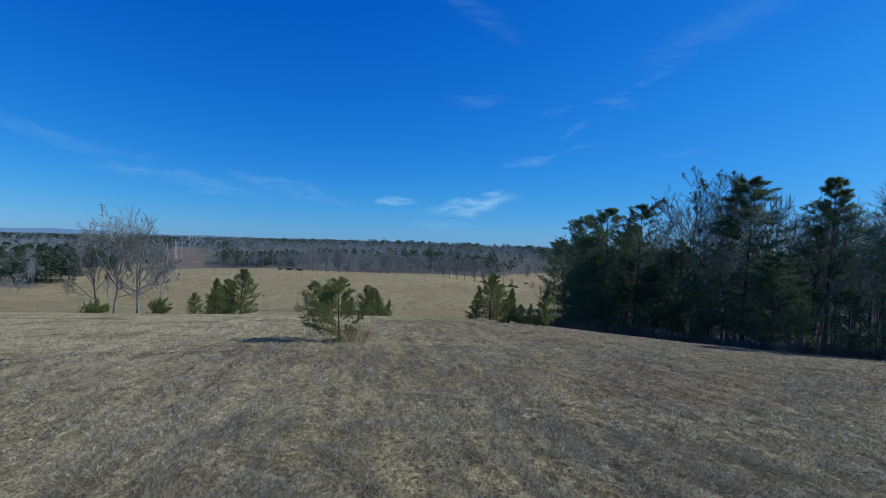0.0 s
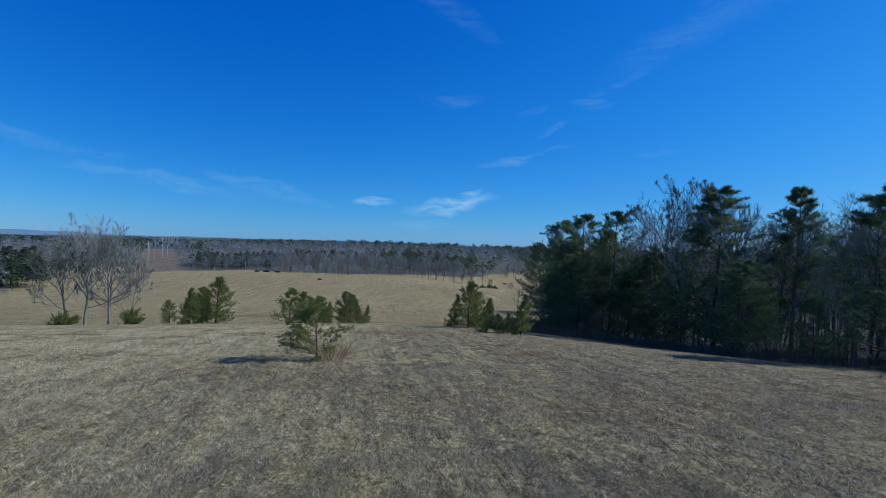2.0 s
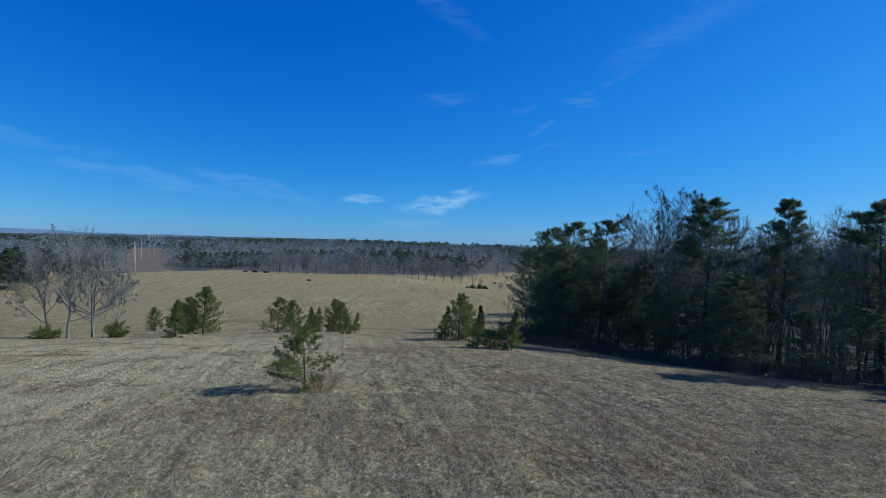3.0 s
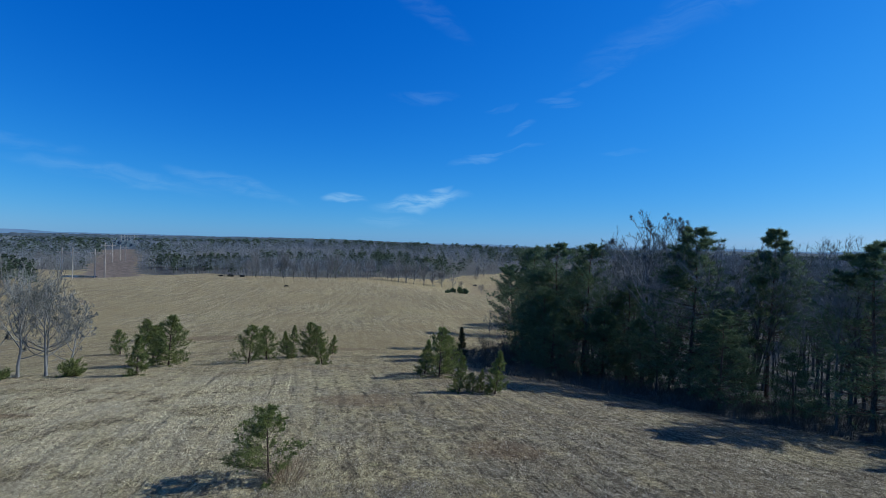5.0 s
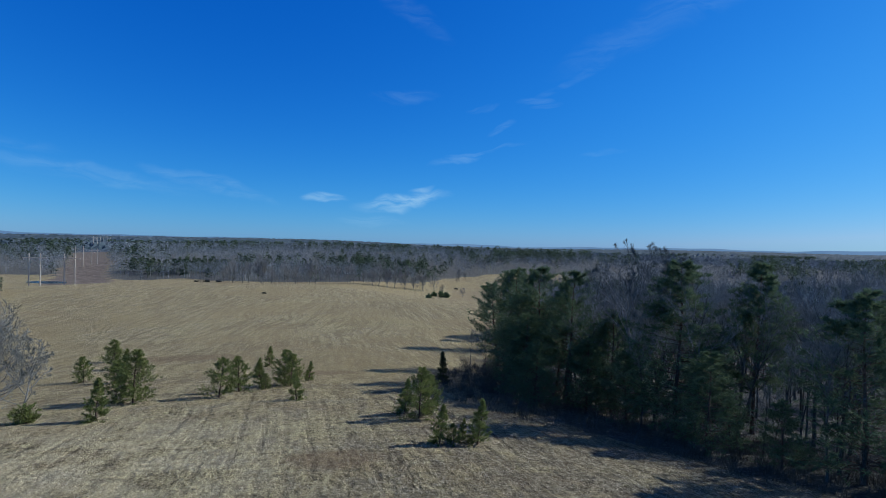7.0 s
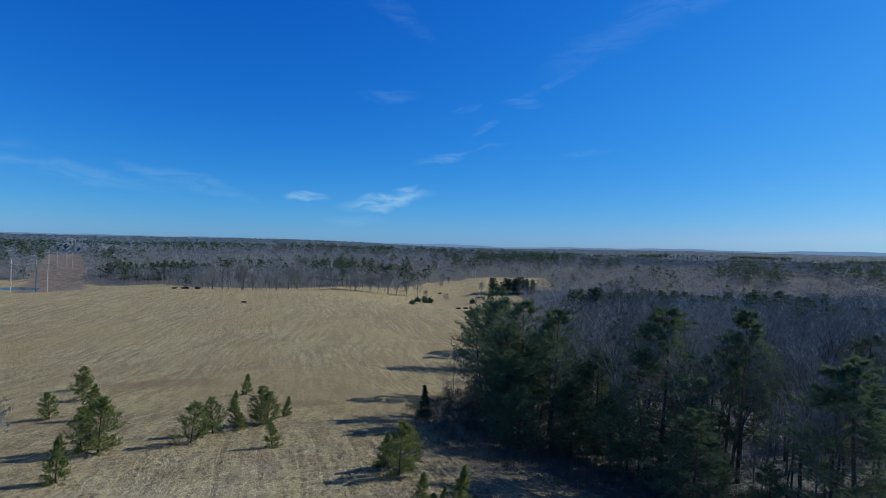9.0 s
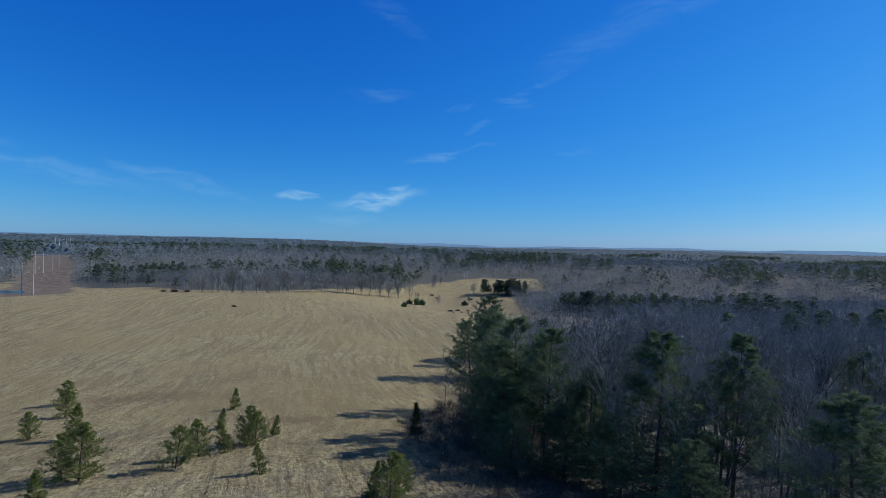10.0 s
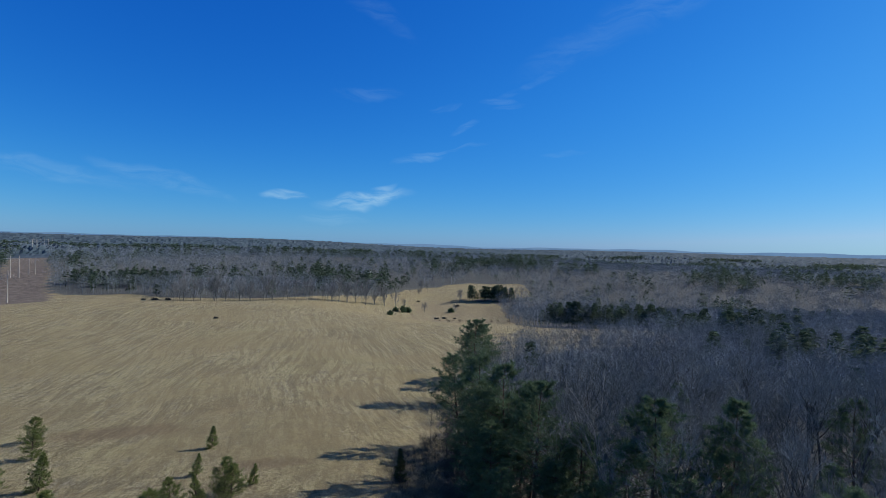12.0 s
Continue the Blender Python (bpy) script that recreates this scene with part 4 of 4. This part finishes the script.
# thick stands of pine: lateral, forward, half sizes, number
r9 = np.random.RandomState(31)
spots = []
for l0, d0, rl, rd, cnt in ((96, 303, 36, 13, 75), (130, 240, 30, 18, 22), (118, 166, 24, 16, 12), (46, 497, 25, 7, 34), (-235, 190, 24, 16, 34), (-264, 232, 32, 20, 34), (-292, 492, 62, 30, 70)):
    for _ in range(cnt):
        a, q = r9.uniform(0, 6.283), r9.rand() ** 0.5
        l1, d1 = l0 + rl * q * math.cos(a), d0 + rd * q * math.sin(a)
        x, y = l1 * FY + d1 * FX, d1 * FY - l1 * FX
        h = r9.uniform(9.5, 15.5)
        spots.append((x, y, float(land(x, y)) - 0.2, r9.uniform(0, 6.28), h * r9.uniform(0.95, 1.35), h, r9.randint(0, 3)))
scatter("pine_woods", PINE_A, spots, FAR_PINE, "thick stands of dark green pine among bare woods", "woods")


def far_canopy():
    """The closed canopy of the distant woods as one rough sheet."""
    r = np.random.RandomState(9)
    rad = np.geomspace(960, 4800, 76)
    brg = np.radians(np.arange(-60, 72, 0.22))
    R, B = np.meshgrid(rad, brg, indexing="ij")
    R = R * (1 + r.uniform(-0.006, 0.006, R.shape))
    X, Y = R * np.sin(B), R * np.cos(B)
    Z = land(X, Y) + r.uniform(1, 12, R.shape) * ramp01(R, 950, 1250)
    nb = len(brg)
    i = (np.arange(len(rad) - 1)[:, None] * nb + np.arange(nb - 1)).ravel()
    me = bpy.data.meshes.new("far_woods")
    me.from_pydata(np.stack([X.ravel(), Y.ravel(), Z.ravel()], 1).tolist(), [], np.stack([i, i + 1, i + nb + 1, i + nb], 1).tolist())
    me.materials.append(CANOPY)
    return tagged(new("far_woods", me), "dark wooded country stretching to the horizon, with a painted haze tint", "woods", kind="stuff")


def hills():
    """Low hills on the horizon: a glowing backdrop, its blue standing in for haze."""
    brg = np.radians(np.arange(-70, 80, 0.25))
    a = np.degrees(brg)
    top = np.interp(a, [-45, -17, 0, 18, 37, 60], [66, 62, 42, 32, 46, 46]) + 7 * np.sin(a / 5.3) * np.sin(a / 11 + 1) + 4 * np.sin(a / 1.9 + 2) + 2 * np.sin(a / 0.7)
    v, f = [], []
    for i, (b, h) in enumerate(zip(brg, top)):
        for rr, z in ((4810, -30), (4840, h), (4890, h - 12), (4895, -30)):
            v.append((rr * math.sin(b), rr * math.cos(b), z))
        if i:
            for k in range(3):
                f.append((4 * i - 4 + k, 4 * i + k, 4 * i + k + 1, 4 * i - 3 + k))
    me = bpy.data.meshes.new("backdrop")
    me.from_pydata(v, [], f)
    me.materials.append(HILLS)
    return tagged(new("backdrop", me), "low hills on the horizon, their haze blue painted in", "hills", kind="structure")


far_canopy()
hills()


# a thin row of bare trees along the far edge of the meadow
rng = random.Random(8)
RT = [bare_tree(s, 13.0, 0.17, 0.16, 0.36, 3, 8, 0.55, 10, 0.9, 0.05, 0.06, 0.032, PALE_LIT) for s in (81, 82, 83)]
for i in range(40):
    l = -188 + 146 * (i + 2.2 * rng.random() - 0.6) / 40
    d = float(np.interp(l, [-190, -176, -144, -94, -40], [356, 358, 368, 398, 434])) + rng.uniform(-5, 5)
    x, y = l * FY + d * FX, d * FY - l * FX
    wd = rng.uniform(0.75, 1.15)
    m = at(x, y, rng.uniform(0, 360), rng.uniform(0.85, 1.5)) @ Matrix.Diagonal((wd, wd, 1, 1))
    if i < 3:
        o = RT[i]
        o.matrix_basis = m
    else:
        o = copy_thing(RT[rng.randrange(3)], m)
    tagged(o, "bare grey tree in a thin row at the meadow's far edge", "tree", "bare trees in the row")
for x, y, sc in ((88.0, 512.0, 0.9), (84.0, 500.0, 0.7), (96.0, 520.0, 0.8), (60.0, 436.0, 0.7), (104.0, 430.0, 0.7), (118.0, 470.0, 0.9), (76.0, 424.0, 0.6)):
    tagged(copy_thing(RT[int(x) % 3], at(x, y, x * 7, sc)), "bare grey tree standing in rough pasture by the creek", "tree", "bare trees by the creek")
for x, y, sc in ((-146.0, 168.0, 0.62), (-131.0, 176.0, 0.55), (-152.0, 180.0, 0.7), (-121.0, 182.0, 0.45)):
    tagged(copy_thing(RT[int(-x) % 3], at(x, y, x * 5, sc)), "small pale bare tree in the hollow beside the meadow", "tree", "bare trees in the hollow")

# lone bushes far down the meadow
FB = [shrub(91, 3.2, 1.9, 60, NEEDLE, 0.7, "evergreen_bush"), shrub(92, 1.6, 2.2, 50, BRUSH, 0.6, "brown_bush")]
for i, (k, x, y, sc) in enumerate(((0, 42.5, 380.0, 1.2), (1, -57.0, 284.0, 0.55), (0, 56.0, 411.0, 1.5), (0, 61.0, 415.0, 1.3), (0, 50.0, 409.0, 1.1), (1, 80.0, 391.0, 1.6), (1, 87.0, 396.0, 1.5), (1, 95.0, 394.0, 1.2),
                                   (1, -117.0, 384.0, 1.9), (1, -110.0, 387.0, 1.6), (1, -124.0, 383.0, 1.3), (1, 78.0, 470.0, 1.6), (0, 100.0, 428.0, 1.2), (1, 112.0, 455.0, 1.6))):
    o = stand(FB[i], x, y, 30, sc) if i < 2 else copy_thing(FB[k], at(x, y, i * 47, sc))
    tagged(o, "dark evergreen bush in the rough grass" if k == 0 else "low brown leafless bush in the rough grass", "bush", "bushes down the meadow")


# ---- houses behind the trees ----
def box_geo(x0, x1, y0, y1, z0, z1):
    g = Geo()
    g.v = [Vector((x, y, z)) for z in (z0, z1) for x, y in ((x0, y0), (x1, y0), (x1, y1), (x0, y1))]
    g.f = [(3, 2, 1, 0), (4, 5, 6, 7), (0, 1, 5, 4), (1, 2, 6, 5), (2, 3, 7, 6), (3, 0, 4, 7)]
    g.m = [0] * 6
    return g


def house():
    top = Empty("house")
    g = Geo()
    w, q, e, k = 6.0, 4.0, 3.0, 5.2
    g.v = [Vector(v) for v in ((-w, -q, -0.5), (w, -q, -0.5), (w, q, -0.5), (-w, q, -0.5), (-w, -q, e), (w, -q, e), (w, q, e), (-w, q, e), (-w, 0, k), (w, 0, k))]
    g.f = [(0, 1, 5, 4), (2, 3, 7, 6), (1, 2, 6, 9, 5), (3, 0, 4, 8, 7), (3, 2, 1, 0)]
    g.m = [0] * 5
    part("wall", g, SIDING, top)
    for sgn in (-1, 1):
        g = Geo()
        lo, hi = (0, sgn * (q + 0.6), e - 0.33), (0, 0, k + 0.02)
        g.v = [Vector((sx * (w + 0.5), p[1], p[2] + dz)) for dz in (0.0, 0.18) for p in (lo, hi) for sx in (-1, 1)]
        g.f = [(0, 1, 3, 2), (4, 6, 7, 5), (0, 4, 5, 1), (2, 3, 7, 6), (0, 2, 6, 4), (1, 5, 7, 3)]
        g.m = [0] * 6
        part("roof", g, SHINGLE, top)
    for x in (-4.0, -1.8, 2.6, 4.4):
        win = part("window", box_geo(x - 0.5, x + 0.5, -q - 0.04, -q + 0.02, 1.0, 2.3), PANE, top)
        part("sill", box_geo(x - 0.6, x + 0.6, -q - 0.12, -q + 0.02, 0.9, 0.99), SIDING, win)
    part("door", box_geo(0.2, 1.2, -q - 0.05, -q + 0.02, 0.0, 2.1), POLE, top)
    return top


SIDING = plain_material("white_siding", [(0.3, (0.62, 0.62, 0.60)), (0.7, (0.78, 0.78, 0.76))], 0.5, (0.2, 0.2, 8), 0.7, 0.2, 0.01)
SHINGLE = plain_material("grey_shingles", [(0.3, (0.10, 0.10, 0.105)), (0.7, (0.19, 0.19, 0.195))], 2.0, (1, 1, 1), 0.9, 0.3, 0.02)
PANE, _p = material("window_pane")
finish(_p, (0.03, 0.035, 0.04), 0.08, None, 0, 0, 0.5)
home = tagged(stand(house(), -22.0, 505.0, 12, 0.9), "small white house with a grey roof half hidden by bare trees", "house", "houses behind the trees")
for x, y, tn in ((40.0, 640.0, -20), (-34.0, 530.0, 35)):
    tagged(copy_thing(home, at(x, y, tn, 0.9)), "small white house with a grey roof half hidden by bare trees", "house", "houses behind the trees")

# pond at the foot of the power line
pond = bmesh.new()
bmesh.ops.create_circle(pond, cap_ends=True, segments=40, radius=1.0)
pm = bpy.data.meshes.new("pond")
pond.to_mesh(pm)
pm.materials.append(WATER)
pond_ob = new("pond", pm)
pond_ob.matrix_basis = pose(-249.0, 431.0, float(land(-249.0, 431.0)) + 0.45, 0, 0, -25) @ Matrix.Diagonal((17, 10, 1, 1))
tagged(pond_ob, "small pond reflecting blue sky beside the woods", "pond", kind="structure")


# ---- power line ----
def h_frame(height=22.0, half=3.3):
    """A wooden H-frame: two poles, a crossarm, insulators."""
    top = Empty("power_pole")
    for s in (-1, 1):
        g = Geo()
        g.tube([(s * half, 0, -0.4), (s * half, 0, height * 0.5), (s * half, 0, height)], [0.38, 0.33, 0.28], 8)
        part("pole", g, POLE, top)
    g = Geo()
    for dy in (-0.24, 0.24):
        g.tube([(-half * 2.05, dy, height * 0.86), (half * 2.05, dy, height * 0.86)], [0.26, 0.26], 4)
    part("crossarm", g, POLE, top)
    for s in (-1.95, 0, 1.95):
        g = Geo()
        for k in range(5):
            z = height * 0.86 - 0.25 - 0.3 * k
            g.tube([(s * half, 0, z), (s * half, 0, z - 0.12)], [0.14, 0.08], 6)
        part("insulator", g, STEEL, top)
    for a, b in ((-1, 1), (1, -1)):
        g = Geo()
        g.tube([(a * half, 0.15, height * 0.62), (b * half, 0.15, height * 0.84)], [0.09, 0.09], 4)
        part("brace", g, POLE, top)
    return top


u = (LINE1 - LINE0) / np.linalg.norm(LINE1 - LINE0)
turn0 = math.degrees(math.atan2(u[1], u[0])) - 90
POLES_A = [(-226.7, 380.0, 8), (-215.0, 398.3, 8), (-308.6, 586.4, turn0), (-305.7, 610.4, turn0), (-540.0, 1075.0, turn0), (-676.0, 1343.0, turn0), (-663.0, 1349.0, turn0), (-650.0, 1354.0, turn0)]
frames = []
for i, (x, y, tn) in enumerate(POLES_A):
    o = stand(h_frame(), x, y, tn) if i == 0 else copy_thing(frames[0], at(x, y, tn, 0.8 if i == 3 else 1.0))
    frames.append(tagged(o, "weathered wooden H-frame power pole with a crossarm", "power pole", "poles of the power line"))
off = [tagged(copy_thing(frames[0], at(x, y, 20)), "weathered wooden H-frame power pole with a crossarm", "power pole", "poles of the power line") for x, y in ((-262, 120), (-240, 112))]


def wire(a, b, sag):
    g = Geo()
    pts = [Vector(a).lerp(Vector(b), i / 24) - Vector((0, 0, sag * 4 * (i / 24) * (1 - i / 24))) for i in range(25)]
    g.tube(pts, [0.035] * 25, 3)
    return tagged(new("power_cable", g.mesh("power_cable", WIRE)), "thin dark cable hanging between power poles", "cable", "cables of the power line")


for a, b in ((frames[0], off[0]), (frames[1], off[1]), (frames[0], frames[2]), (frames[1], frames[3])):
    for s in (-1.95, 0, 1.95):
        p, q = (o.matrix_basis @ Vector((s * 3.3, 0, 22 * 0.86 - 1.6)) for o in (a, b))
        wire(p, q, 7.0 if b in off else 12.0)


# ---- grass and brush ----
def blades(seed, count, h, w, lean):
    rng, g = random.Random(seed), Geo()
    for _ in range(count):
        a, s = rng.uniform(0, 6.283), rng.random()
        b = len(g.v)
        p = Vector((math.cos(a) * s * 0.5, math.sin(a) * s * 0.5, -0.05))
        q = p + Vector((rng.gauss(0, lean), rng.gauss(0, lean), h * rng.uniform(0.5, 1.1)))
        sd2 = Vector((math.sin(a * 5), math.cos(a * 5), 0)) * w
        g.v += [p - sd2, p + sd2, q]
        g.f.append((b, b + 1, b + 2)), g.m.append(0)
    return as_arrays(g)


def meadow_grass():
    """Matted stalks over the near meadow, thinner and in larger wisps farther off, heaped in loose rows."""
    r = np.random.RandomState(3)
    vs = []
    for n, r0, r1, lo, hi, wd in ((170000, 4.5, 12, 0.05, 0.19, 0.0035), (190000, 11, 24, 0.06, 0.20, 0.006), (120000, 20, 48, 0.07, 0.22, 0.010)):
        rad = np.sqrt(r.uniform(r0 * r0, r1 * r1, n))
        brg = np.radians(r.uniform(-44, 50, n))
        x, y = rad * np.sin(brg), rad * np.cos(brg)
        u, v = x * 0.988 + y * 0.156, y * 0.988 - x * 0.156
        heap = 0.5 * np.sin(4.2 * u + 1.6 * np.sin(0.8 * v) + 0.9 * np.sin(0.23 * v)) + 0.6 * np.sin(2.9 * u + 2.2 * np.sin(1.3 * v)) * np.sin(1.9 * v + 2.0 * np.sin(2.3 * u))
        keep = (in_woods(x, y) < 0.2) & (heap + r.normal(0, 0.6, n) > -0.3) & (r.rand(n) < np.clip((46 - rad) / 22, 0, 1))
        x, y, heap = x[keep], y[keep], heap[keep]
        m = len(x)
        swirl = 1.7 * np.sin(0.9 * x + 1.3 * np.sin(0.7 * y)) + 1.5 * np.cos(1.1 * y + 1.1 * np.sin(0.8 * x))
        a = 0.7 * swirl + r.normal(0, 1.5, m)
        ln = r.uniform(lo, hi, m) * (1 + 0.25 * np.maximum(heap, 0))
        up = np.radians(r.uniform(2, 38, m))
        z = land(x, y) + np.maximum(heap, 0) * 0.05 + 0.01
        tip = np.stack([x + np.cos(a) * np.cos(up) * ln, y + np.sin(a) * np.cos(up) * ln, z + np.sin(up) * ln], 1)
        k = r.uniform(0.6, 1.3, m) * wd
        side = np.stack([-np.sin(a) * k, np.cos(a) * k, r.normal(0, 0.4, m) * k], 1)
        base = np.stack([x, y, z - 0.03], 1)
        vs.append(np.stack([base - side, base + side, tip], 1).reshape(-1, 3))
    v = np.concatenate(vs).astype(np.float32)
    me = bpy.data.meshes.new("meadow_grass")
    me.vertices.add(len(v)), me.loops.add(len(v)), me.polygons.add(len(v) // 3)
    me.vertices.foreach_set("co", v.ravel())
    me.loops.foreach_set("vertex_index", np.arange(len(v), dtype=np.int32))
    me.polygons.foreach_set("loop_start", np.arange(0, len(v), 3, dtype=np.int32))
    me.polygons.foreach_set("loop_total", np.full(len(v) // 3, 3, dtype=np.int32))
    me.materials.append(GRASS)
    me.update(calc_edges=True)
    return tagged(new("meadow_grass", me), "matted dry straw-coloured grass lying in loose rows", "grass", kind="stuff")


meadow_grass()


def brush(name, seed, count, box, hts, mat, label, keep, thick=0.012):
    r = np.random.RandomState(seed)
    x, y = r.uniform(box[0], box[1], count * 8), r.uniform(box[2], box[3], count * 8)
    ok = keep(x, y)
    x, y = x[ok][:count], y[ok][:count]
    h = r.uniform(*hts, len(x))
    return scatter(name, [blades(50 + k, 22, 1.0, thick, 0.35) for k in range(4)], zip(x, y, land(x, y), r.uniform(0, 6.28, len(x)), h * 0.9, h, r.randint(0, 4, len(x))), mat, label, "brush")


def near_edge(x, y):
    l, d = along(x, y)
    e = l - np.interp(d, *WOOD_L)
    ragged = np.sin(x * 1.3 + 2 * np.sin(y * 0.7)) * np.sin(y * 1.1 + 1.7 * np.sin(x * 0.6))
    return (e > -0.8 + 1.6 * ragged - 5.0 * bell(d, 62, 12) - 7.5 * bell(d, 86, 14)) & (e < 16) & (d > 8) & ((ragged > -0.25) | (e > 5))


brush("undergrowth", 12, 5600, (0, 80, 4, 180), (0.25, 1.6), BRUSH, "bare brown undergrowth along the woods' edge", near_edge)


# a thicket of leafless shrubs on the open side of the pines
TH = [bare_tree(s, 3.0, 0.035, 0.10, 0.5, 3, 7, 0.5, 9, 1.0, 0.03, 0.1, 0.007, BRUSH) for s in (95, 96)]
for i in range(34):
    q, a = rng.random() ** 0.5, rng.uniform(0, 6.283)
    l, d = 0.5 + 4.6 * q * math.cos(a), 84.0 + 17.0 * q * math.sin(a)
    m = at(l * FY + d * FX, d * FY - l * FX, rng.uniform(0, 360), rng.uniform(0.45, 1.15))
    if i < 2:
        o = TH[i]
        o.matrix_basis = m
    else:
        o = copy_thing(TH[i % 2], m)
    tagged(o, "leafless brown shrub in a thicket beside the pines", "shrub", "shrubs of the thicket")


def creek(x, y):
    l, d = along(x, y)
    band = np.abs(d - 392 - 0.12 * (l - 20)) < 5 + 4 * np.sin(l / 9.0)
    scrub = (l > 55) & (l < 125) & (d > 375) & (d < 470)
    lot = np.sin(x * 12.9898 + y * 78.233) * 43758.5453
    lot = lot - np.floor(lot)
    return ((l > -40) & (l < 110) & band & (np.sin(l / 6.0 + 1) > -0.2) & (lot < 0.35)) | (scrub & (np.sin(x / 11) * np.sin(y / 13) > 0.1) & (lot < 0.3))


brush("creek_brush", 13, 420, (10, 230, 340, 500), (0.8, 3.2), BRUSH, "bare brown brush along the creek below the meadow", creek, 0.024)
